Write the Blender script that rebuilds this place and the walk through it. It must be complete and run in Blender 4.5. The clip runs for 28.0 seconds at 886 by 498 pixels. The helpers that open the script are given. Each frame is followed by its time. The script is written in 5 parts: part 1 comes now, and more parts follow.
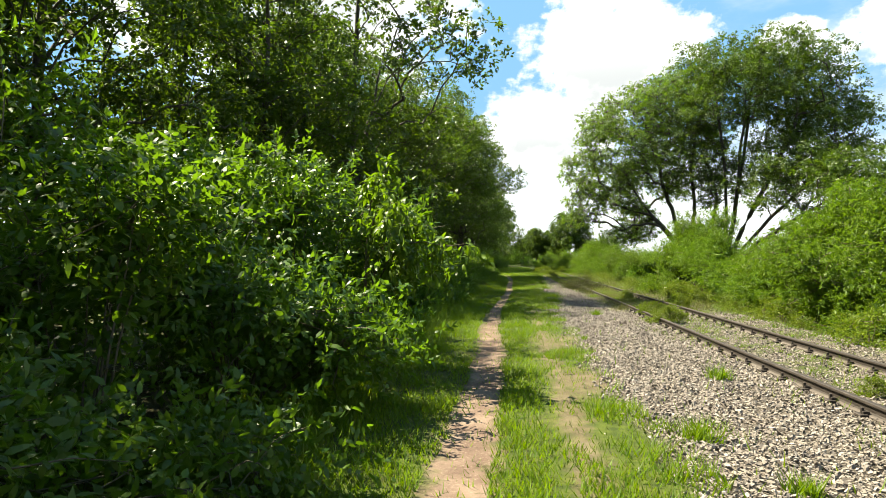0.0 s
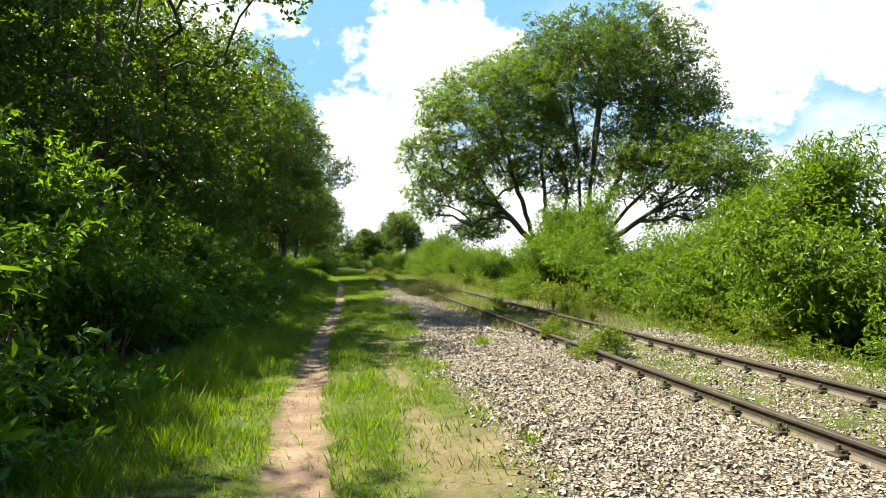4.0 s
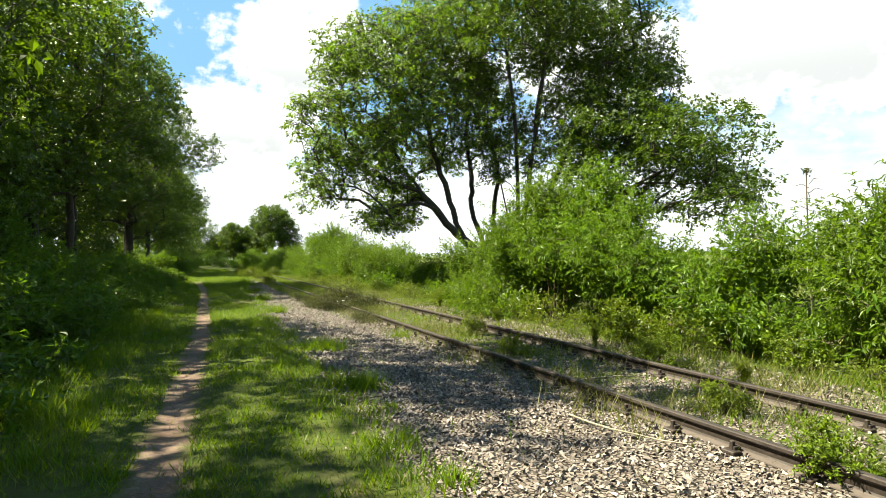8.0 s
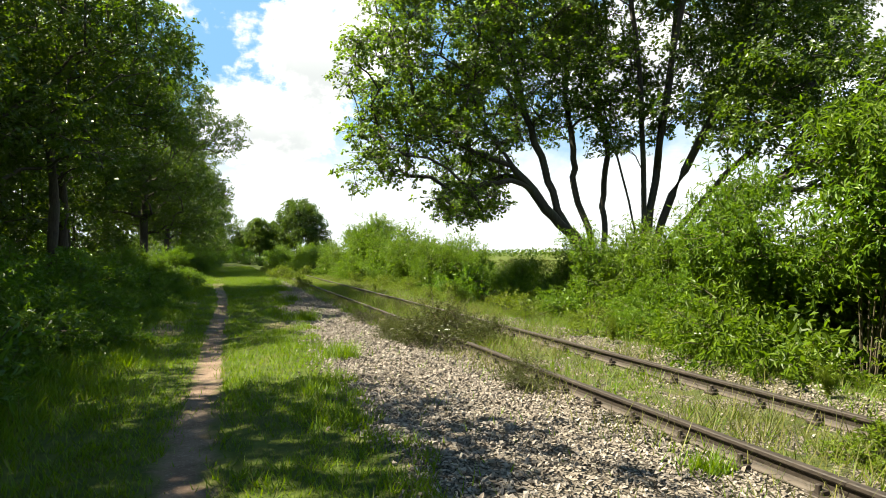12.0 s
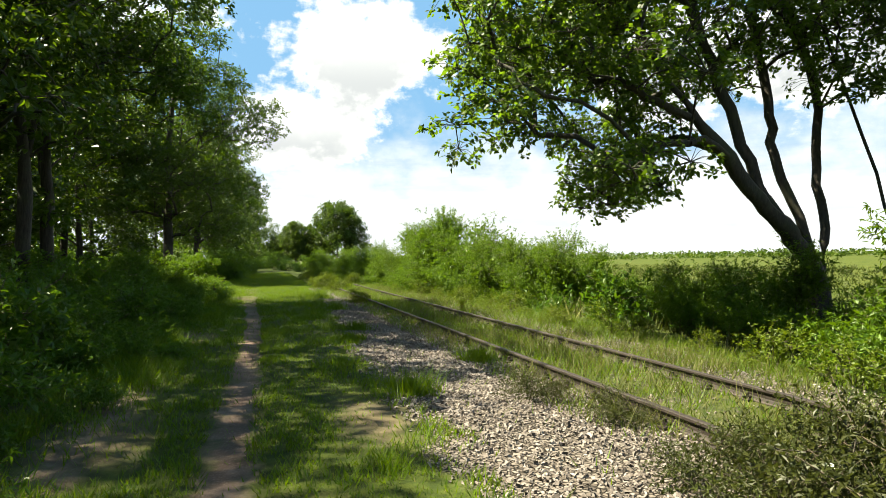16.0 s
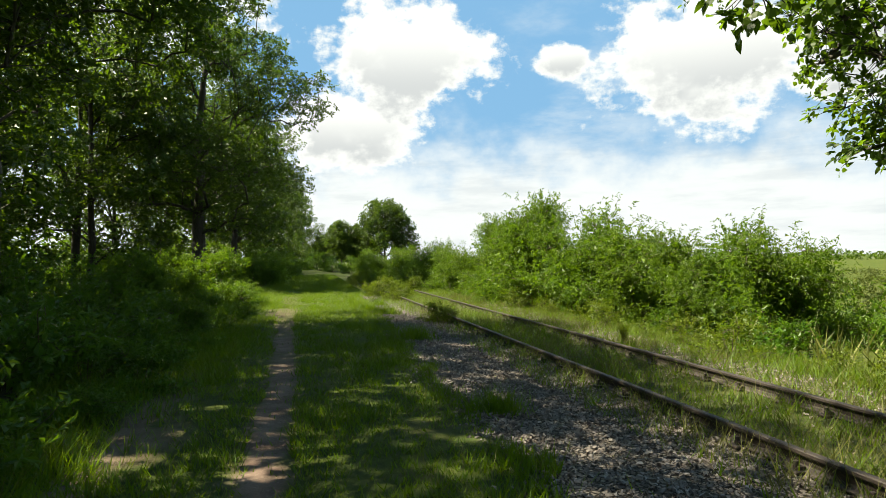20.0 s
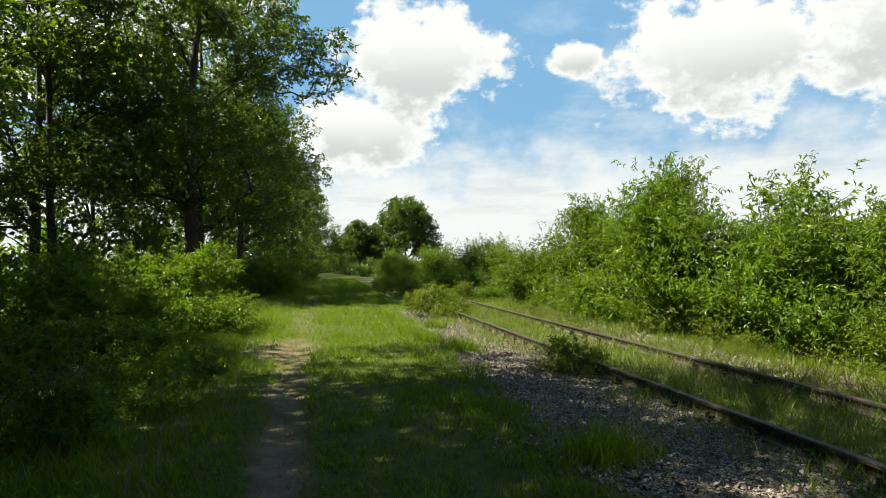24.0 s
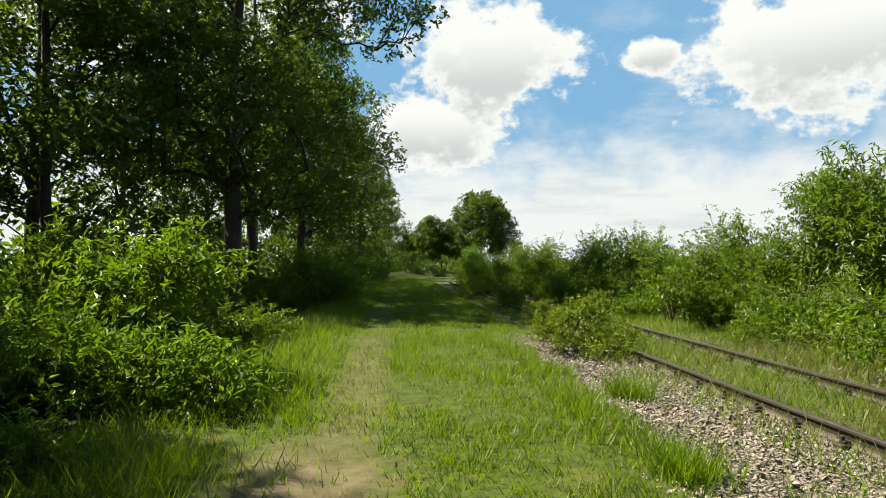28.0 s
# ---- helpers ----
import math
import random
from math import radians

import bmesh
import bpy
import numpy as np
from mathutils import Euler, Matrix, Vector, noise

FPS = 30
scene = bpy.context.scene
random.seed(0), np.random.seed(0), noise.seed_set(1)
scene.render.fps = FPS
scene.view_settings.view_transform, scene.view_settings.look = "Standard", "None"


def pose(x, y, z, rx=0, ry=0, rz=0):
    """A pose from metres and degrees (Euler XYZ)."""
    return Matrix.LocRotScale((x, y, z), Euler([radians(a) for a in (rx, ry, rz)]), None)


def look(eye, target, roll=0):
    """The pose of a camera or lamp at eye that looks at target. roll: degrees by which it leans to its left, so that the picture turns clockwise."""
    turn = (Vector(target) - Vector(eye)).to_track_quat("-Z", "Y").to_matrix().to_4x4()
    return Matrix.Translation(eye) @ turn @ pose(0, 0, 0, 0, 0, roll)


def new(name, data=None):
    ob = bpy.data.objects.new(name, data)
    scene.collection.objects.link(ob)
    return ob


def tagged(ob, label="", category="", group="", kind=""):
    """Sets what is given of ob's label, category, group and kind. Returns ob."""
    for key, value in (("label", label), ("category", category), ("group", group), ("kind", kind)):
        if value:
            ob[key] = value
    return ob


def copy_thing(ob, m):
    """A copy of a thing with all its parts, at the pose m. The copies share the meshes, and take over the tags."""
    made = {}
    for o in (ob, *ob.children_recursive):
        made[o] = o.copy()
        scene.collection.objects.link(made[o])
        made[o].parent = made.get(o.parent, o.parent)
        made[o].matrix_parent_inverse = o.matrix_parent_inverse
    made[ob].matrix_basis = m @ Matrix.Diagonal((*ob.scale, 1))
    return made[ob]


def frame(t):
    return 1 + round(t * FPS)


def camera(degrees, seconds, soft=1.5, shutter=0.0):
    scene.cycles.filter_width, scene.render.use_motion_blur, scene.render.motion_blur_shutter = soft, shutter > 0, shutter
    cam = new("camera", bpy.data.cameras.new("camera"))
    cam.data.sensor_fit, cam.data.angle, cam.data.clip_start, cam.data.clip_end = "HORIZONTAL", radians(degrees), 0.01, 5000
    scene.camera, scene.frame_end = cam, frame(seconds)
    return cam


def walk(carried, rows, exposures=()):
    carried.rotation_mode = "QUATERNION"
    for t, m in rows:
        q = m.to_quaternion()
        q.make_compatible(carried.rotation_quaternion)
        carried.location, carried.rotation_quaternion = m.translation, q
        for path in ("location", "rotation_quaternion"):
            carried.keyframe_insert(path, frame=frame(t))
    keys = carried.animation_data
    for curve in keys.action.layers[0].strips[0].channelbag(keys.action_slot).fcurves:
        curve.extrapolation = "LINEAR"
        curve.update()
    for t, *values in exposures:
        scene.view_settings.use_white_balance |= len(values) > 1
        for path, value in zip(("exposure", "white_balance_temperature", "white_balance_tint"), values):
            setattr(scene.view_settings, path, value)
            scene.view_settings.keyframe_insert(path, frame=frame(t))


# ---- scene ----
cam = camera(70.3, 28.0, soft=0.85)
METRES, EYE, TILT, LEAN, TURN = 54.7, 1.53, 0.0, 0.0, 6.5
ROWS = [
    (0.0, 0.0, 0.0, 0.0, 0.01, 0.98, 0.38),
    (0.5, -0.0007, 0.0151, -0.0005, -0.83, 1.01, -0.16),
    (1.0, -0.0024, 0.0326, -0.0008, -1.49, 1.02, -0.12),
    (1.5, -0.0014, 0.0487, -0.0007, -2.06, 1.08, 0.63),
    (2.0, 0.0013, 0.0654, -0.0005, -4.64, 1.09, 0.97),
    (2.5, 0.0047, 0.0816, -0.0007, -7.66, 1.09, 1.15),
    (3.0, 0.0079, 0.0987, -0.0, -11.27, 1.06, 0.76),
    (3.5, 0.011, 0.1158, -0.0007, -13.72, 1.03, 1.19),
    (5.5, 0.0194, 0.1923, -0.0005, -18.41, 0.71, 1.01),
    (6.0, 0.0209, 0.2123, -0.001, -18.67, 0.67, 1.08),
    (6.5, 0.0219, 0.2307, -0.0009, -19.0, 0.74, 1.18),
    (7.0, 0.0239, 0.2499, -0.0006, -21.17, 0.72, 0.86),
    (7.5, 0.0251, 0.2677, -0.0005, -23.61, 0.73, 1.18),
    (8.0, 0.0287, 0.2871, -0.0006, -27.15, 0.61, 0.93),
    (8.5, 0.0314, 0.3055, -0.0007, -28.69, 0.58, 1.45),
    (9.0, 0.0356, 0.3235, -0.0003, -29.12, 0.46, 1.13),
    (9.5, 0.0383, 0.3417, -0.0001, -29.34, 0.45, 1.12),
    (10.0, 0.0411, 0.3604, -0.0004, -29.38, 0.38, 1.0),
    (10.5, 0.0425, 0.3771, 0.0001, -28.32, 0.5, 1.18),
    (11.0, 0.0448, 0.3958, -0.0002, -27.52, 0.37, 0.88),
    (11.5, 0.0456, 0.4127, 0.0005, -25.86, 0.42, 1.15),
    (12.0, 0.0483, 0.4315, 0.0004, -25.01, 0.35, 0.89),
    (12.5, 0.0502, 0.4491, -0.0002, -24.11, 0.42, 1.14),
    (14.5, 0.0557, 0.5199, -0.0008, -22.63, 0.7, 1.5),
    (15.0, 0.058, 0.5381, -0.0003, -22.46, 0.72, 0.9),
    (15.5, 0.06, 0.5558, -0.0006, -22.26, 0.8, 1.5),
    (16.0, 0.0628, 0.5742, -0.0005, -22.07, 0.83, 1.1),
    (16.5, 0.0643, 0.5916, -0.0008, -22.07, 0.88, 1.61),
    (17.0, 0.067, 0.6099, -0.0006, -22.45, 0.84, 1.15),
    (17.5, 0.0689, 0.6273, -0.0008, -22.55, 0.88, 1.6),
    (18.0, 0.0716, 0.6449, -0.0008, -22.58, 0.81, 1.16),
    (18.5, 0.0725, 0.6618, -0.0008, -20.94, 0.92, 1.49),
    (19.0, 0.0748, 0.6796, -0.0007, -19.66, 0.92, 1.04),
    (19.5, 0.0758, 0.6959, -0.0006, -18.46, 1.07, 1.51),
    (20.0, 0.078, 0.7135, -0.0007, -18.19, 1.04, 0.91),
    (20.5, 0.0787, 0.7303, -0.0005, -18.0, 1.07, 1.48),
    (21.0, 0.0809, 0.7475, -0.0006, -17.76, 1.03, 1.14),
    (21.5, 0.0821, 0.7642, -0.0007, -16.94, 1.17, 1.46),
    (22.0, 0.0842, 0.7812, -0.0005, -16.77, 1.15, 1.17),
    (22.5, 0.0847, 0.7982, -0.0003, -16.61, 1.19, 1.39),
    (24.5, 0.091, 0.8708, -0.0004, -16.9, 1.15, 1.53),
    (25.0, 0.0931, 0.8886, -0.0008, -17.29, 1.05, 1.2),
    (25.5, 0.0941, 0.9063, -0.0009, -17.49, 1.03, 1.46),
    (26.0, 0.0965, 0.9235, -0.001, -17.53, 1.03, 1.29),
    (26.5, 0.0974, 0.9407, -0.0006, -16.9, 1.09, 1.28),
    (27.0, 0.099, 0.9582, -0.0004, -16.01, 1.1, 1.27),
    (27.5, 0.0997, 0.9753, 0.0, -13.49, 1.21, 1.46),
    (28.0, 0.1003, 0.9933, -0.0004, -10.56, 1.25, 0.7),
]
EXPO, SKY, SUN = 2.25, 0.05, 5.0


def drift(t):
    return 0.46 * max(0.0, (t - 9.0) / 19.0)


def sink(t):
    keys = ((0, 0), (3.5, 0), (5.5, -0.10), (7, -0.10), (8, -0.06), (9.5, -0.03), (12, -0.06), (15, 0), (30, 0))
    for (a, p), (b, q) in zip(keys, keys[1:]):
        if t <= b:
            f = (t - a) / (b - a)
            return p + (q - p) * f * f * (3 - 2 * f)


walk(cam, [(t, pose(drift(t), 0, EYE + sink(t), TILT, LEAN, TURN) @ pose(METRES * x, METRES * y, METRES * z, 90 + pitch, roll, yaw)) for t, x, y, z, yaw, pitch, roll in ROWS],
     exposures=[(t, EXPO + stops, 7800, 0) for t, stops in ((0.0, 0.25), (3.0, 0.35), (8.0, 0.25), (12.0, 0.2), (17.0, 0.05), (20.0, -0.1), (22.0, -0.15), (25.0, -0.22), (28.0, -0.25))])

# ---- sky, clouds and sun ----
SUN_AZ, SUN_EL = -74.0, 56.0     # degrees from the line of the track (to the right), and above the horizon


class Nodes:
    """Short hand for building node trees."""

    def __init__(self, tree):
        self.tree = tree
        tree.nodes.clear()

    def add(self, kind, **inputs):
        node = self.tree.nodes.new(kind)
        for key, value in inputs.items():
            self.put(node, key.replace("_", " "), value)
        return node

    def put(self, node, key, value):
        sock = node.inputs[int(key)] if key.isdigit() else node.inputs[key]
        if isinstance(value, bpy.types.NodeSocket):
            self.tree.links.new(value, sock)
        elif isinstance(value, bpy.types.Node):
            self.tree.links.new(value.outputs[0], sock)
        else:
            sock.default_value = value

    def math(self, op, a, b=0.0, c=None):
        node = self.tree.nodes.new("ShaderNodeMath")
        node.operation = op
        self.put(node, "0", a)
        self.put(node, "1", b)
        if c is not None:
            self.put(node, "2", c)
        return node.outputs[0]

    def step(self, value, low, high, to_low=0.0, to_high=1.0):
        node = self.tree.nodes.new("ShaderNodeMapRange")
        node.interpolation_type = "SMOOTHSTEP"
        for i, v in enumerate((value, low, high, to_low, to_high)):
            self.put(node, str(i), v)
        return node.outputs[0]

    def noise(self, vector, scale, detail=4.0, rough=0.55):
        node = self.tree.nodes.new("ShaderNodeTexNoise")
        self.put(node, "Vector", vector)
        self.put(node, "Scale", scale)
        self.put(node, "Detail", detail)
        self.put(node, "Roughness", rough)
        return node.outputs[0]

    def mix(self, fac, a, b, blend="MIX"):
        node = self.tree.nodes.new("ShaderNodeMix")
        node.data_type, node.blend_type = "RGBA", blend
        for sock, v in ((node.inputs[0], fac), (node.inputs[6], a), (node.inputs[7], b)):
            if isinstance(v, bpy.types.NodeSocket):
                self.tree.links.new(v, sock)
            elif sock == node.inputs[0]:
                sock.default_value = v
            else:
                sock.default_value = (*v, 1.0) if len(v) == 3 else v
        return node.outputs[2]

    def ramp(self, fac, *stops):
        node = self.tree.nodes.new("ShaderNodeValToRGB")
        while len(node.color_ramp.elements) < len(stops):
            node.color_ramp.elements.new(0.5)
        for e, (p, c) in zip(node.color_ramp.elements, stops):
            e.position, e.color = p, (*c, 1.0)
        self.put(node, "Fac", fac)
        return node.outputs[0]


def build_sky():
    world = bpy.data.worlds.new("world")
    scene.world = world
    world.use_nodes = True
    n = Nodes(world.node_tree)
    sky = n.add("ShaderNodeTexSky")
    sky.sky_type, sky.sun_disc = "NISHITA", False
    sky.sun_elevation, sky.sun_rotation = radians(SUN_EL), radians(SUN_AZ)
    sky.air_density, sky.dust_density, sky.ozone_density = 1.0, 0.6, 1.0
    coord = n.add("ShaderNodeTexCoord").outputs["Generated"]
    sep = n.add("ShaderNodeSeparateXYZ", Vector=coord)
    az = n.math("MULTIPLY", n.math("ARCTAN2", sep.outputs[0], sep.outputs[1]), 57.2958)
    el = n.math("MULTIPLY", n.math("ARCSINE", sep.outputs[2]), 57.2958)
    # billowing edge, in degrees on the dome
    comb = n.add("ShaderNodeCombineXYZ", X=az, Y=n.math("MULTIPLY", el, 1.3))
    billow = n.math("SUBTRACT", n.noise(comb.outputs[0], 0.19, 6.0, 0.55), 0.5)
    fine = n.math("SUBTRACT", n.noise(comb.outputs[0], 0.6, 6.0, 0.6), 0.5)
    edge = n.math("ADD", n.math("MULTIPLY", billow, 1.5), n.math("MULTIPLY", fine, 1.0))
    cover = None
    shade = None
    # cumulus heaps: azimuth, elevation, half width, half height
    for a, e, w, h in ((8.5, 17.5, 8.0, 5.5), (3.0, 11.5, 7.0, 4.0), (22.8, 17.2, 2.6, 1.8), (35.0, 16.0, 10.5, 5.5),
                       (52.0, 17.0, 12.0, 8.0), (-20.0, 24.0, 18.0, 10.0), (78.0, 22.0, 14.0, 8.0),
                       (-75.0, 20.0, 22.0, 8.0), (115.0, 26.0, 20.0, 9.0), (165.0, 22.0, 22.0, 9.0), (-130.0, 25.0, 22.0, 9.0)):
        da = n.math("DIVIDE", n.math("SUBTRACT", az, a), w)
        de = n.math("DIVIDE", n.math("SUBTRACT", el, e), h)
        r = n.math("SQRT", n.math("ADD", n.math("MULTIPLY", da, da), n.math("MULTIPLY", de, de)))
        f = n.math("ADD", n.math("SUBTRACT", 1.0, r), edge)
        cover = f if cover is None else n.math("MAXIMUM", cover, f)
        low = n.math("MULTIPLY", n.step(de, 0.55, -0.45), n.step(f, 0.15, 0.6))
        shade = low if shade is None else n.math("MAXIMUM", shade, low)
    heap = n.step(cover, -0.06, 0.26)
    # thin bright veil low down and overhead scraps
    flat = n.add("ShaderNodeVectorMath")
    flat.operation = "DIVIDE"
    n.put(flat, "0", coord)
    lift = n.math("ADD", n.math("MAXIMUM", sep.outputs[2], 0.0), 0.12)
    n.put(flat, "1", n.add("ShaderNodeCombineXYZ", X=lift, Y=lift, Z=1.0).outputs[0])
    sheet = n.step(n.noise(flat.outputs[0], 1.1, 7.0, 0.6), 0.5, 0.68, 0.0, 0.35)
    veil = n.math("MULTIPLY", n.step(n.math("ADD", el, n.math("MULTIPLY", billow, 12.0)), 13.0, 5.5), 0.9)
    veil = n.math("MAXIMUM", veil, sheet)
    grey = n.math("MULTIPLY", n.math("MULTIPLY", shade, 0.8), n.step(n.noise(comb.outputs[0], 0.13, 4.0), 0.2, 0.46))
    white = n.mix(grey, (4.7, 4.95, 5.7), (2.7, 2.95, 3.6))
    blue = n.mix(0.92, sky.outputs[0], (1.0, 2.3, 4.4))
    stretch = n.add("ShaderNodeCombineXYZ", X=n.math("MULTIPLY", az, 0.16), Y=n.math("MULTIPLY", el, 0.9))
    band = n.step(n.noise(stretch.outputs[0], 0.55, 5.0, 0.6), 0.46, 0.66, 0.0, 0.75)
    col = n.mix(veil, blue, n.mix(band, (4.6, 4.85, 5.6), (3.65, 3.95, 4.7)))
    col = n.mix(heap, col, white)
    back = n.add("ShaderNodeBackground", Color=col, Strength=SKY)
    n.add("ShaderNodeOutputWorld", Surface=back)


build_sky()
sun = new("sun", bpy.data.lights.new("sun", "SUN"))
sun.data.energy, sun.data.angle, sun.data.color = SUN, radians(0.55), (1.0, 0.95, 0.86)
ca = math.cos(radians(SUN_EL))
sun.matrix_world = look((ca * math.sin(radians(SUN_AZ)) * 80, ca * math.cos(radians(SUN_AZ)) * 80 + 40, math.sin(radians(SUN_EL)) * 80), (0, 40, 0))

# ---- materials ----


def material(name):
    m = bpy.data.materials.new(name)
    m.use_nodes = True
    return m, Nodes(m.node_tree)


def leaf_material(name, dark, light, glow, share=0.38, rough=0.42):
    """Leaves: each a little different in tone, letting light through."""
    m, n = material(name)
    isle = n.add("ShaderNodeNewGeometry").outputs["Random Per Island"]
    whole = n.add("ShaderNodeObjectInfo").outputs["Random"]
    pos = n.add("ShaderNodeTexCoord").outputs["Object"]
    patch = n.noise(pos, 0.9, 3.0)
    fac = n.math("ADD", n.math("MULTIPLY", isle, 0.6), n.math("MULTIPLY", patch, 0.4))
    col = n.ramp(fac, (0.15, dark), (0.8, light))
    hsv = n.add("ShaderNodeHueSaturation", Color=col, Hue=n.math("ADD", 0.49, n.math("MULTIPLY", whole, 0.02)),
                Value=n.math("ADD", 0.85, n.math("MULTIPLY", whole, 0.3)))
    front = n.add("ShaderNodeBsdfPrincipled", Base_Color=hsv, Roughness=rough)
    front.inputs["Specular IOR Level"].default_value = 0.25
    back = n.add("ShaderNodeBsdfTranslucent", Color=n.mix(isle, glow, tuple(c * 0.75 for c in glow)))
    both = n.add("ShaderNodeMixShader", Fac=share)
    n.put(both, "1", front)
    n.put(both, "2", back)
    n.add("ShaderNodeOutputMaterial", Surface=both)
    return m


def bark_material(name, dark, light):
    m, n = material(name)
    pos = n.add("ShaderNodeTexCoord").outputs["Object"]
    stretch = n.add("ShaderNodeMapping", Vector=pos)
    stretch.inputs["Scale"].default_value = (9.0, 9.0, 1.6)
    ridge = n.noise(stretch.outputs[0], 2.2, 6.0, 0.65)
    moss = n.step(n.noise(pos, 0.8, 4.0), 0.5, 0.7, 0.0, 0.5)
    col = n.mix(moss, n.ramp(ridge, (0.3, dark), (0.7, light)), (0.05, 0.065, 0.025))
    bump = n.add("ShaderNodeBump", Height=ridge, Strength=0.6, Distance=0.03)
    b = n.add("ShaderNodeBsdfPrincipled", Base_Color=col, Roughness=0.92, Normal=bump)
    n.add("ShaderNodeOutputMaterial", Surface=b)
    return m


LEAF_OAK = leaf_material("oak_leaf", (0.0101, 0.0235, 0.00336), (0.0530, 0.090, 0.0100), (0.165, 0.285, 0.0140), 0.42, 0.45)
LEAF_WOOD = leaf_material("woodland_leaf", (0.00504, 0.0134, 0.0021), (0.047, 0.0806, 0.00756), (0.13, 0.227, 0.00924), 0.30, 0.40)
LEAF_CHERRY = leaf_material("cherry_leaf", (0.0109, 0.0319, 0.00294), (0.0800, 0.136, 0.0080), (0.160, 0.280, 0.0100), 0.36, 0.45)
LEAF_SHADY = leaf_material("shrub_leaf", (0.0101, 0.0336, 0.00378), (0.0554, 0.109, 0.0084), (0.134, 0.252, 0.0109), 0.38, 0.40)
LEAF_WEED = leaf_material("weed_leaf", (0.0252, 0.0437, 0.00336), (0.101, 0.143, 0.00924), (0.185, 0.252, 0.0118), 0.36, 0.45)
LEAF_BRAMBLE = leaf_material("bramble_leaf", (0.0101, 0.0151, 0.00336), (0.042, 0.0487, 0.00924), (0.0798, 0.0966, 0.0118), 0.30, 0.45)
GRASS = leaf_material("grass_blade", (0.0135, 0.041, 0.0013), (0.086, 0.142, 0.0030), (0.165, 0.265, 0.0042), 0.42, 0.5)
DRY_GRASS = leaf_material("dry_grass_blade", (0.050, 0.062, 0.011), (0.128, 0.126, 0.034), (0.145, 0.160, 0.034), 0.3, 0.6)
BARK = bark_material("bark", (0.016, 0.013, 0.010), (0.050, 0.042, 0.033))
TWIG = bark_material("twig_bark", (0.035, 0.028, 0.0175), (0.084, 0.0665, 0.042))


# where the footpath bends: from, to, sideways
PATH_BENDS = ((10.0, 14.0, -0.18), (18.0, 31.0, 0.28), (46.0, 60.0, -0.42))


def path_x(y):
    """Middle of the worn footpath."""
    x = -0.40
    for a, b, d in PATH_BENDS:
        f = min(1, max(0, (y - a) / (b - a)))
        x += d * f * f * (3 - 2 * f)
    return x


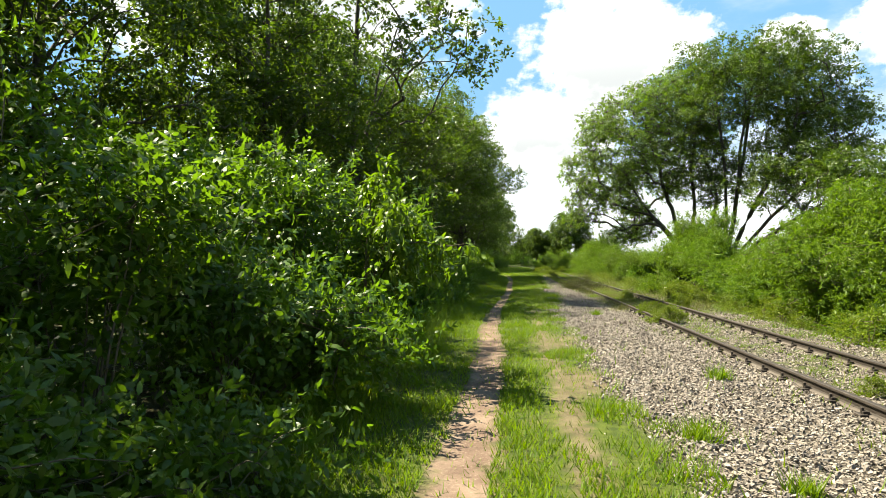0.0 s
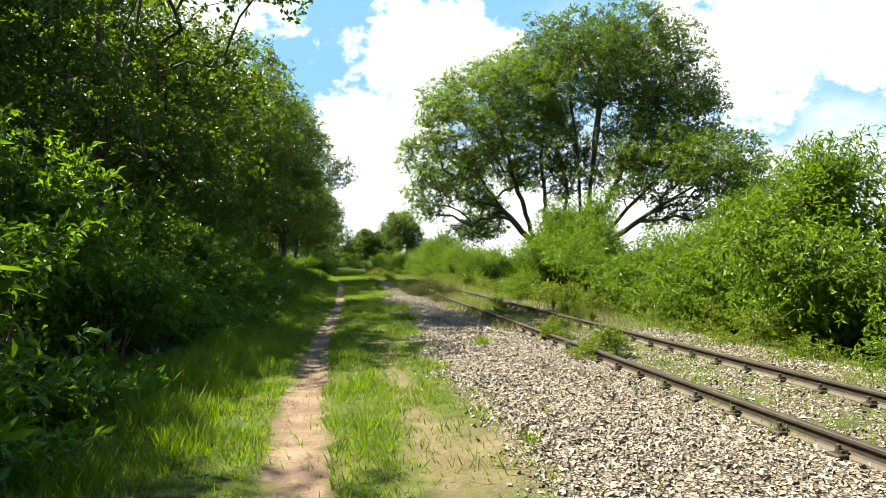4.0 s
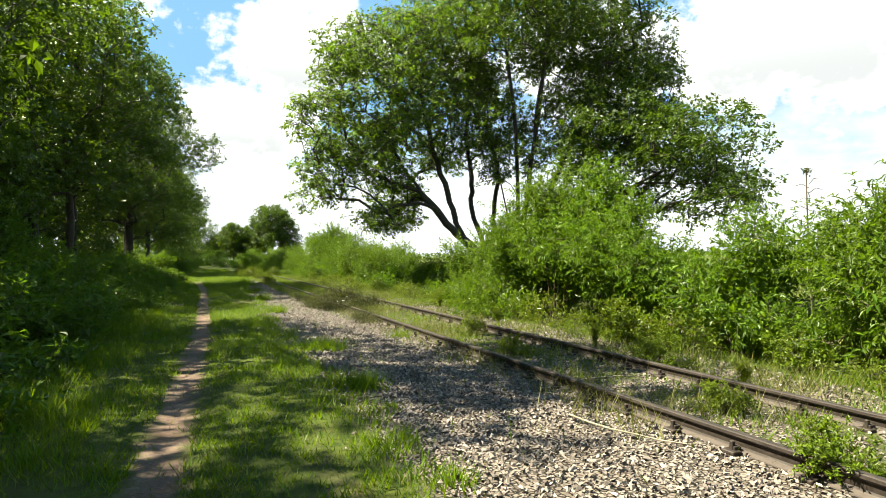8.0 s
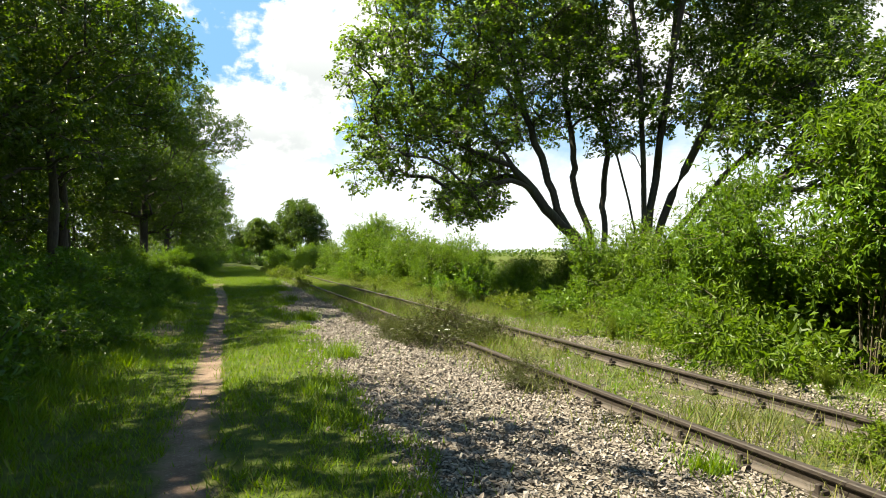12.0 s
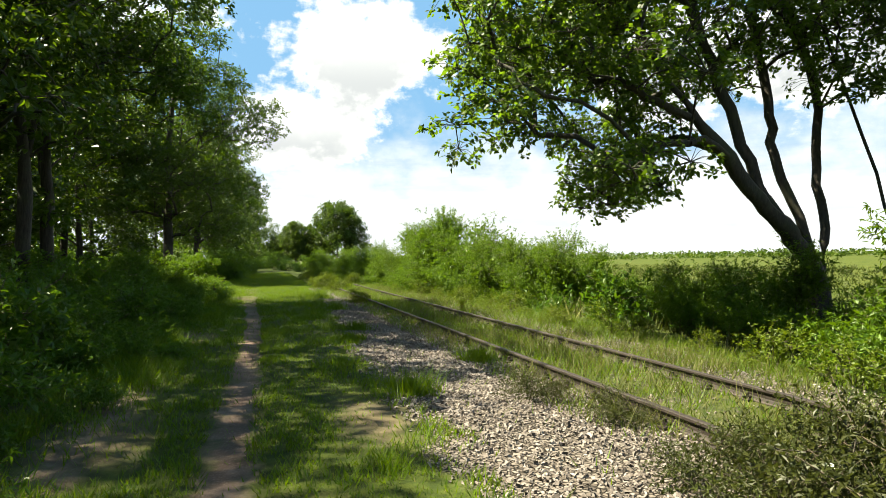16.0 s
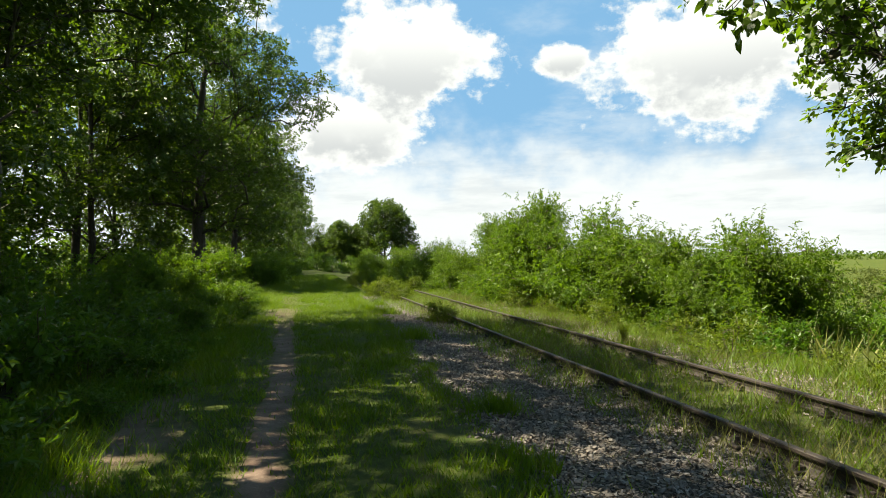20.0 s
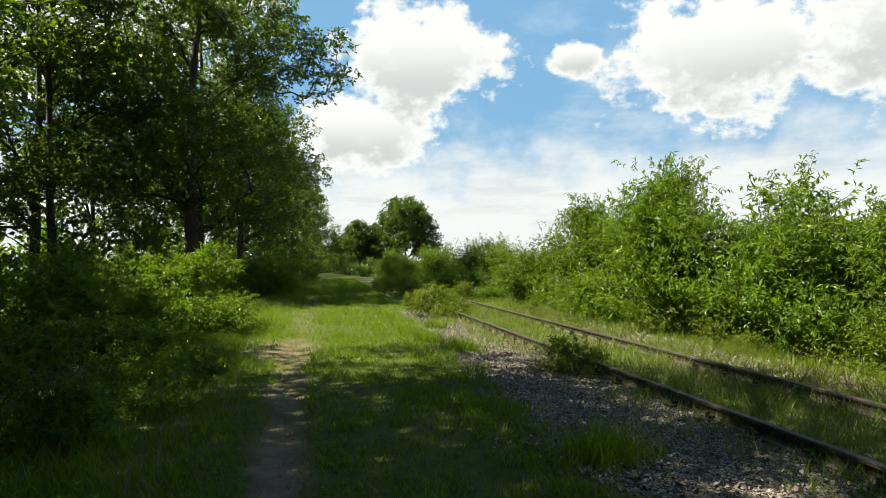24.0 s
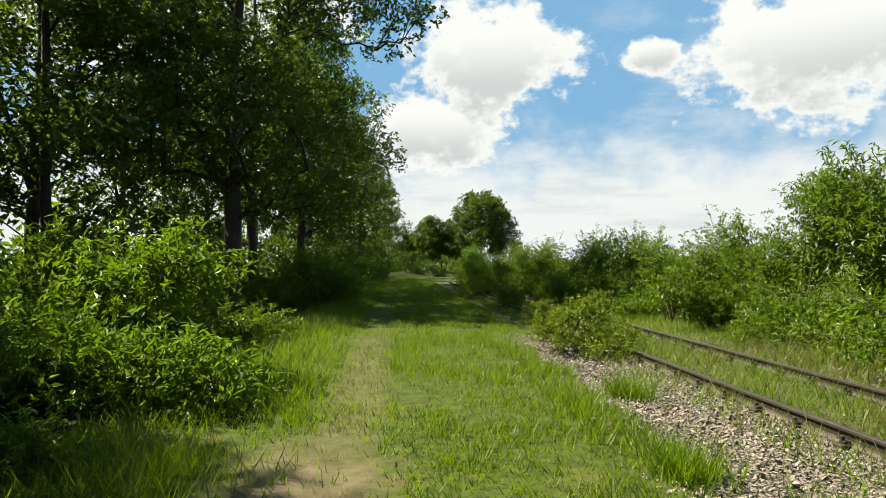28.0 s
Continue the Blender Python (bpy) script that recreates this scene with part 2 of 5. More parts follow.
def ground_material():
    m, n = material("ground_soil_and_turf")
    pos = n.add("ShaderNodeTexCoord").outputs["Object"]
    sep = n.add("ShaderNodeSeparateXYZ", Vector=pos)
    x, y = sep.outputs[0], sep.outputs[1]
    wob = n.math("SUBTRACT", n.noise(pos, 0.7, 4.0), 0.5)
    wob2 = n.math("SUBTRACT", n.noise(pos, 3.5, 5.0, 0.65), 0.5)
    grain = n.noise(pos, 38.0, 5.0, 0.7)
    mid = n.noise(pos, 6.0, 5.0, 0.6)
    turf = n.mix(n.step(mid, 0.35, 0.65), (0.0193, 0.0345, 0.0046), (0.0483, 0.0665, 0.00826))
    turf = n.mix(n.step(n.noise(pos, 1.3, 4.0), 0.52, 0.72, 0.0, 0.35), turf, (0.106, 0.0851, 0.0345))
    turf = n.mix(n.math("MULTIPLY", grain, 0.5), turf, (0.0253, 0.023, 0.0101))
    soil = n.mix(n.step(n.noise(pos, 2.2, 5.0), 0.35, 0.7), (0.074, 0.0475, 0.037), (0.133, 0.094, 0.073))
    soil = n.mix(n.step(grain, 0.5, 0.72), soil, (0.168, 0.13, 0.101))
    soil = n.mix(n.step(n.noise(pos, 19.0, 4.0), 0.60, 0.70, 0.0, 0.7), soil, (0.0414, 0.0391, 0.0161))
    cell = n.add("ShaderNodeTexVoronoi", Vector=pos, Scale=21.0)
    chip = n.add("ShaderNodeTexVoronoi", Vector=pos, Scale=21.0)
    chip.feature = "DISTANCE_TO_EDGE"
    tone = n.add("ShaderNodeSeparateColor", Color=cell.outputs["Color"])
    stone = n.ramp(tone.outputs[0], (0.0, (0.0621, 0.0497, 0.041)), (0.5, (0.125, 0.104, 0.0882)), (1.0, (0.196, 0.168, 0.146)))
    stone = n.mix(n.step(grain, 0.4, 0.75, 0.0, 0.5), stone, (0.0689, 0.0575, 0.046))
    gap = n.step(chip.outputs["Distance"], 0.02, 0.14)
    stone = n.mix(gap, (0.0207, 0.0175, 0.0138), stone)
    litter = n.mix(n.step(mid, 0.4, 0.6), (0.0207, 0.0175, 0.0092), (0.0345, 0.0391, 0.0138))
    field = n.mix(n.step(n.noise(pos, 0.35, 6.0, 0.7), 0.35, 0.65), (0.0252, 0.0403, 0.0042), (0.0554, 0.0655, 0.0084))
    # worn footpath, wider where the lane opens
    middle = 0.40
    for y0, y1, d in PATH_BENDS:
        middle = n.math("ADD", middle, n.step(y, y0, y1, 0.0, -d))
    off = n.math("ABSOLUTE", n.math("ADD", n.math("ADD", x, middle), n.math("MULTIPLY", wob, 0.16)))
    width = n.math("ADD", n.step(y, 4.0, 24.0, 0.22, 0.15), n.step(y, 45.0, 61.0, 0.0, 0.14))
    worn = n.step(n.math("ADD", off, n.math("MULTIPLY", wob2, 0.55)), n.math("ADD", width, 0.14), n.math("SUBTRACT", width, 0.10))
    worn = n.math("MULTIPLY", worn, n.step(n.math("ADD", y, n.math("MULTIPLY", wob, 30.0)), 60.0, 47.0, 0.25, 1.0))
    worn = n.math("MULTIPLY", worn, n.step(y, 86.0, 68.0, 0.15, 1.0))
    second = n.step(n.math("ADD", n.math("ABSOLUTE", n.math("SUBTRACT", x, 0.55)), n.math("MULTIPLY", wob2, 0.5)), 0.22, 0.02, 0.0, 0.6)
    third = n.math("MULTIPLY", n.step(n.math("ADD", n.math("ABSOLUTE", n.math("ADD", x, 1.5)), n.math("MULTIPLY", wob2, 0.7)), 0.30, 0.05, 0.0, 0.8),
                   n.math("MULTIPLY", n.step(y, 34.0, 37.0), n.step(y, 60.0, 52.0)))
    worn = n.math("MAXIMUM", worn, n.math("MAXIMUM", n.math("MULTIPLY", second, n.step(y, 22.0, 16.0)), third))
    for sx, sy, sr in ((-1.45, 37.6, 0.75), (-0.95, 58.6, 1.0), (-1.3, 45.0, 0.5), (1.0, 37.6, 0.55), (0.75, 12.0, 0.7), (0.8, 8.0, 0.6)):
        dx, dy = n.math("SUBTRACT", x, sx), n.math("MULTIPLY", n.math("SUBTRACT", y, sy), 0.45)
        r = n.math("SQRT", n.math("ADD", n.math("MULTIPLY", dx, dx), n.math("MULTIPLY", dy, dy)))
        worn = n.math("MAXIMUM", worn, n.step(n.math("ADD", r, n.math("MULTIPLY", wob2, 1.0)), sr, sr * 0.2, 0.0, 0.6))
    bed = n.step(n.math("ADD", x, n.math("ADD", n.math("MULTIPLY", wob, 0.7), n.math("MULTIPLY", wob2, 0.4))),
                 n.step(y, 20.0, 66.0, 0.95, 1.75), n.step(y, 20.0, 66.0, 1.25, 2.05))
    bed = n.math("MULTIPLY", bed, n.step(n.math("ADD", x, wob), 6.5, 5.9))
    bed = n.math("MULTIPLY", bed, n.step(n.math("ADD", y, n.math("MULTIPLY", wob, 4.0)), 69.0, 66.0))
    wood = n.step(n.math("ADD", x, n.math("MULTIPLY", wob, 1.2)), -2.1, -2.8)
    far = n.step(x, 9.0, 13.0)
    far = n.math("MAXIMUM", far, n.step(x, -24.0, -30.0))
    moss = n.math("MULTIPLY", n.math("MULTIPLY", n.step(x, 3.6, 3.95), n.step(x, 5.75, 5.35, 0.25, 1.0)), n.step(n.math("ADD", n.noise(pos, 1.7, 5.0, 0.65), n.step(y, 24.0, 40.0, 0.0, 0.14)), 0.44, 0.58, 0.0, 0.85))
    bed = n.math("MULTIPLY", bed, n.math("SUBTRACT", 1.0, moss))
    col = n.mix(bed, turf, stone)
    col = n.mix(worn, col, soil)
    col = n.mix(wood, col, litter)
    col = n.mix(far, col, field)
    h = n.math("ADD", n.math("MULTIPLY", grain, 0.4), mid)
    h = n.math("ADD", h, n.math("MULTIPLY", bed, n.math("ADD", n.math("MULTIPLY", gap, 0.9), n.math("MULTIPLY", tone.outputs[1], 0.5))))
    bump = n.add("ShaderNodeBump", Height=h, Strength=0.8, Distance=0.03)
    b = n.add("ShaderNodeBsdfPrincipled", Base_Color=col, Roughness=0.95, Normal=bump)
    b.inputs["Specular IOR Level"].default_value = 0.12
    n.add("ShaderNodeOutputMaterial", Surface=b)
    return m


def stone_material():
    m, n = material("ballast_stone")
    isle = n.add("ShaderNodeNewGeometry").outputs["Random Per Island"]
    pos = n.add("ShaderNodeTexCoord").outputs["Object"]
    col = n.ramp(isle, (0.0, (0.070, 0.056, 0.049)), (0.3, (0.122, 0.101, 0.089)), (0.7, (0.175, 0.148, 0.132)), (1.0, (0.235, 0.204, 0.184)))
    col = n.mix(n.step(n.noise(pos, 45.0, 4.0, 0.7), 0.45, 0.75, 0.0, 0.5), col, (0.09316, 0.07913, 0.06293))
    col = n.mix(n.step(n.noise(pos, 0.9, 3.0), 0.52, 0.75, 0.0, 0.55), col, (0.07114, 0.05746, 0.04651))
    bump = n.add("ShaderNodeBump", Height=n.noise(pos, 60.0, 4.0), Strength=0.35, Distance=0.01)
    b = n.add("ShaderNodeBsdfPrincipled", Base_Color=col, Roughness=0.85, Normal=bump)
    n.add("ShaderNodeOutputMaterial", Surface=b)
    return m


def rust_material():
    m, n = material("rusted_rail_steel")
    pos = n.add("ShaderNodeTexCoord").outputs["Object"]
    speck = n.noise(pos, 26.0, 6.0, 0.7)
    streak = n.add("ShaderNodeMapping", Vector=pos)
    streak.inputs["Scale"].default_value = (6.0, 1.2, 14.0)
    wash = n.noise(streak.outputs[0], 3.0, 5.0, 0.6)
    col = n.ramp(speck, (0.3, (0.00998, 0.00657, 0.005)), (0.6, (0.0221, 0.0149, 0.0114)), (0.85, (0.0428, 0.0312, 0.025)))
    col = n.mix(n.step(wash, 0.5, 0.75, 0.0, 0.6), col, (0.0607, 0.0469, 0.0393))
    # paler grey-brown towards the bottom of the rail
    foot_tone = n.step(n.add("ShaderNodeSeparateXYZ", Vector=pos).outputs[2], -0.120, -0.136, 0.0, 0.6)
    col = n.mix(foot_tone, col, (0.0936, 0.0756, 0.0648))
    bump = n.add("ShaderNodeBump", Height=speck, Strength=0.35, Distance=0.006)
    b = n.add("ShaderNodeBsdfPrincipled", Base_Color=col, Roughness=n.step(speck, 0.3, 0.7, 0.55, 0.85), Metallic=0.25, Normal=bump)
    n.add("ShaderNodeOutputMaterial", Surface=b)
    return m


GROUND, STONE, RUST = ground_material(), stone_material(), rust_material()

# ---- mesh helpers ----


def tri_mesh(name, verts, faces, mats, which=None, smooth=False):
    """A mesh from arrays of corners and triangles."""
    verts, faces = np.asarray(verts, np.float32), np.asarray(faces, np.int32)
    me = bpy.data.meshes.new(name)
    me.vertices.add(len(verts))
    me.vertices.foreach_set("co", verts.ravel())
    me.loops.add(faces.size)
    me.loops.foreach_set("vertex_index", faces.ravel())
    me.polygons.add(len(faces))
    me.polygons.foreach_set("loop_start", np.arange(0, faces.size, faces.shape[1], dtype=np.int32))
    if which is not None:
        me.polygons.foreach_set("material_index", np.asarray(which, np.int32))
    me.polygons.foreach_set("use_smooth", np.full(len(faces), smooth, bool))
    for m in (mats if isinstance(mats, (list, tuple)) else [mats]):
        me.materials.append(m)
    me.update(calc_edges=True)
    return me


def part(name, me, parent, label=""):
    ob = new(name, me)
    ob.parent = parent
    return tagged(ob, label) if label else ob


def bm_mesh(name, bm, mat, smooth=False):
    me = bpy.data.meshes.new(name)
    bm.to_mesh(me)
    bm.free()
    me.materials.append(mat)
    for p in me.polygons:
        p.use_smooth = smooth
    return me


def unit(v):
    return v / np.maximum(np.linalg.norm(v, axis=-1, keepdims=True), 1e-9)


def leaf_arrays(base, axis, rng, length, width, curl=0.18, fine=False, facing=None):
    """Pointed leaves folded along the midrib: corners and triangles."""
    k = len(base)
    axis = unit(axis)
    side = unit(np.cross(axis, rng.normal(0, 1, (k, 3)) * 0.55 + (np.array([0, 0, 1.0]) if facing is None else facing)))
    up = np.cross(side, axis)
    L = (length * rng.uniform(0.65, 1.25, k))[:, None]
    W = (width * rng.uniform(0.7, 1.2, k))[:, None]
    if fine == "broad":
        # rounded blade of five stations, folded at the midrib and bending down to the tip
        at, half = (0.0, 0.16, 0.42, 0.70, 0.90, 1.06), (0.04, 0.36, 0.50, 0.38, 0.16, 0.0)
        rows = []
        for f, h in zip(at, half):
            mid = base + axis * L * f - up * L * (0.5 * f * f)
            rows += [mid + side * W * h + up * W * h * 0.3, mid, mid - side * W * h + up * W * h * 0.3]
        v = np.stack(rows, 1).reshape(-1, 3)
        o = np.arange(k)[:, None] * 18
        f = np.concatenate([o + np.array([t]) for i in range(5) for j in (0, 1) for t in ((i * 3 + j, i * 3 + j + 1, i * 3 + j + 4), (i * 3 + j, i * 3 + j + 4, i * 3 + j + 3))])
        return v, f
    if fine:
        low, high = base + axis * L * 0.30 - up * L * curl * 0.05, base + axis * L * 0.66 - up * L * curl * 0.4
        tip = base + axis * L * 1.05 - up * L * curl * 1.2
        v = np.stack([base, low + side * W * 0.5 + up * W * 0.13, high + side * W * 0.40 + up * W * 0.10, tip,
                      high - side * W * 0.40 - up * W * 0.06, low - side * W * 0.5 - up * W * 0.08], 1).reshape(-1, 3)
        o = np.arange(k)[:, None] * 6
        f = np.concatenate([o + np.array([t]) for t in ((0, 1, 5), (1, 2, 5), (2, 4, 5), (2, 3, 4))])
        return v, f
    mid = base + axis * L * 0.45
    tip = base + axis * L - up * L * curl
    right = mid + side * W * 0.5 + up * W * 0.16
    left = mid - side * W * 0.5 + up * W * 0.16
    v = np.stack([base, right, tip, left], 1).reshape(-1, 3)
    o = np.arange(k)[:, None] * 4
    f = np.concatenate([o + np.array([[0, 1, 2]]), o + np.array([[0, 2, 3]])])
    return v, f


def shoots(starts, dirs, lengths, per, rng, leaf, width, droop=0.25, spread=0.9, fine=False, middle=None, hang=0.15):
    """Leaves set alternately along bending shoots."""
    k = len(starts)
    s = np.linspace(0.12, 1.0, per)[None, :, None]
    d = unit(dirs)[:, None, :]
    L = lengths[:, None, None]
    p = starts[:, None, :] + d * L * s
    p[..., 2] -= (droop * L * s * s)[..., 0]
    p = p + rng.normal(0, 0.012, p.shape)
    out = rng.normal(0, 1, p.shape) * spread + d * 0.7
    out[..., 2] -= hang
    p, out = p.reshape(-1, 3), out.reshape(-1, 3)
    facing = None if middle is None else unit(p - middle) * 0.9 + np.array([0, 0, 0.55])
    return leaf_arrays(p, out, rng, leaf, width, fine=fine, facing=facing)


def tubes(chains, sides=5):
    """Round tapering limbs from lists of (points, radii)."""
    vs, fs, at = [], [], 0
    ang = np.arange(sides) * 2 * np.pi / sides
    for pts, rad in chains:
        pts, rad = np.asarray(pts, float), np.asarray(rad, float)
        d = np.gradient(pts, axis=0)
        d = unit(d)
        ref = np.where(np.abs(d[:, 2:3]) > 0.9, np.array([[1.0, 0, 0]]), np.array([[0, 0, 1.0]]))
        a = unit(np.cross(d, ref))
        b = np.cross(d, a)
        ring = pts[:, None] + rad[:, None, None] * (np.cos(ang)[None, :, None] * a[:, None] + np.sin(ang)[None, :, None] * b[:, None])
        m = len(pts)
        vs.append(ring.reshape(-1, 3))
        i = np.arange(m - 1)[:, None] * sides
        j = np.arange(sides)[None, :]
        jn = (j + 1) % sides
        q = np.stack([at + i + j, at + i + jn, at + i + sides + jn, at + i + sides + j], -1).reshape(-1, 4)
        fs.append(np.concatenate([q[:, [0, 1, 2]], q[:, [0, 2, 3]]]))
        at += m * sides
    return np.concatenate(vs), np.concatenate(fs)


def grow(stems, centres, rng, tip=0.011, power=0.46):
    """Limbs from the stems out to every clump centre; thickness by the number of clumps carried."""
    nodes, parent, ends = [], [], []
    stem_nodes = []
    for line in stems:
        line = np.asarray(line, float)
        for _ in range(2):
            a, b = line[:-1], line[1:]
            cut = np.stack([a * 0.75 + b * 0.25, a * 0.25 + b * 0.75], 1).reshape(-1, 3)
            line = np.concatenate([line[:1], cut[1:-1], line[-1:]])
        last, first = -1, len(nodes)
        if nodes and line[0, 2] > 0.5:
            last = int(np.argmin(np.linalg.norm(np.array(nodes) - line[0], axis=1)))
        for a, b in zip(line[:-1], line[1:]):
            steps = max(1, int(np.linalg.norm(b - a) / 0.7))
            for s in range(steps + (0 if b is not line[-1] else 1)):
                nodes.append(a + (b - a) * s / steps + (rng.normal(0, 0.03, 3) if last >= 0 else 0))
                parent.append(last)
                last = len(nodes) - 1
        stem_nodes.append((last, first))
    axis = np.array(nodes)
    near = np.min(np.linalg.norm(centres[:, None] - axis[None], axis=2), axis=1)
    links = []
    for c in centres[np.argsort(near)]:
        arr = np.array(nodes)
        gap = arr - c
        dist = np.linalg.norm(gap, axis=1)
        cost = dist + np.where(gap[:, 2] > -0.15 * dist, 0.8 + 2.0 * np.maximum(gap[:, 2], 0), 0) + np.where(arr[:, 2] < 1.2, 3.0, 0)
        k = int(np.argmin(cost))
        a = arr[k]
        steps = max(2, int(dist[k] / 0.8))
        rise = np.array([0, 0, 0.14 * dist[k]])
        chain = [k]
        for s in range(1, steps + 1):
            f = s / steps
            p = a + (c - a) * f + rise * math.sin(math.pi * f) + (rng.normal(0, 0.05, 3) * dist[k] * 0.25 if s < steps else 0)
            nodes.append(p)
            parent.append(chain[-1])
            chain.append(len(nodes) - 1)
        links.append(chain)
    load = np.zeros(len(nodes))
    for chain in links:
        load[chain[-1]] += 1
    for i in range(len(nodes) - 1, -1, -1):
        if parent[i] >= 0:
            load[parent[i]] += load[i]
    rad = tip * np.maximum(load, 1) ** power
    arr = np.array(nodes)
    chains = [(arr[c], np.concatenate([[min(rad[c[0]], rad[c[1]] * 1.25)], rad[c[1:]]])) for c in links]
    main = []
    for last, first in stem_nodes:
        idx = [last]
        while idx[-1] != first:
            idx.append(parent[idx[-1]])
        rooted = parent[first] < 0
        if not rooted:
            idx.append(parent[first])
        idx = idx[::-1]
        r = rad[idx].copy()
        r[0] = r[0] if rooted else r[1]
        r = np.maximum.accumulate(r[::-1])[::-1]
        z = arr[idx][:, 2] - arr[idx][0, 2]
        main.append((arr[idx], r * (1 + 0.7 * np.exp(-np.maximum(z, 0) / 0.35) * rooted)))
    return main, chains


def crown_points(lobes, count, rng, gap, inner=0.45):
    """Clump centres inside a union of lobes, denser near the skin."""
    lobes = np.asarray(lobes, float)
    vol = lobes[:, 3] * lobes[:, 4]
    picks, tries = [], 0
    while len(picks) < count and tries < count * 40:
        tries += 1
        l = lobes[rng.choice(len(lobes), p=vol / vol.sum())]
        d = unit(rng.normal(0, 1, 3))
        if d[2] < -0.55:
            continue
        r = rng.uniform(inner ** 3, 1) ** (1 / 3)
        p = l[:3] + d * r * np.array([l[3], l[3], l[4]])
        if p[2] < 0.6 or (picks and np.min(np.linalg.norm(np.array(picks) - p, axis=1)) < gap):
            continue
        picks.append(p)
    return np.array(picks)


def sprays(c, rng, size, rosettes, leaves, leaf, fine=False):
    """Tight rosettes of leaves round every clump centre, with gaps between them."""
    k = len(c) * rosettes
    p = np.repeat(c, rosettes, 0) + unit(rng.normal(0, 1, (k, 3))) * (size * rng.uniform(0.15, 1.0, (k, 1)) ** 0.6) * (1, 1, 0.62)
    top = unit(unit(p - np.repeat(c, rosettes, 0)) * 0.55 + np.array([0, 0, 0.7]) + rng.normal(0, 0.35, (k, 3)))
    q, w = np.repeat(p, leaves, 0), np.repeat(top, leaves, 0)
    out = rng.normal(0, 1, q.shape)
    out = unit(out - w * np.sum(out * w, 1, keepdims=True)) + w * rng.uniform(-0.35, 0.5, (len(q), 1))
    v, f = leaf_arrays(q + unit(out) * leaf * 0.25 + rng.normal(0, leaf * 0.28, q.shape), out, rng, leaf, leaf * 0.62, fine=fine, facing=w)
    return v, f, p


def tree(name, label, stems, lobes, clumps, per, leaf, mat, seed, gap=0.7, size=0.75, category="tree", tip=0.011, inner=0.45, sides=5, fine=False, girth=1.0):
    """A thing of trunk, limbs and a crown of leafy shoots."""
    rng = np.random.default_rng(seed)
    c = crown_points(lobes, clumps, rng, gap, inner)
    main, chains = grow(stems, c, rng, tip)
    thing = tagged(new(name), label, category)
    for i, stem in enumerate(main):
        kind = "trunk" if i == 0 else "limb"
        v, f = tubes([(stem[0], np.asarray(stem[1]) * (girth if i == 0 else 1.0))], 9)
        part(kind, tri_mesh(kind, v, f, BARK, smooth=True), thing)
    v, f = tubes(chains, sides)
    part("branchwork", tri_mesh("branchwork", v, f, BARK, smooth=True), thing)
    v, f, joints = sprays(c, rng, size, per, 9, leaf, fine)
    if fine:
        hub = np.repeat(c, per, 0)
        tv, tf = tubes([((a, (a + b) * 0.5 + (0, 0, 0.05), b), (0.008, 0.006, 0.004)) for a, b in zip(hub, joints)], 3)
        tagged(part("twigwork", tri_mesh("twigwork", tv, tf, BARK), thing), kind="stuff")
    part("crown", tri_mesh("crown", v, f, mat), thing, "leafy crown with gaps of light")
    return thing


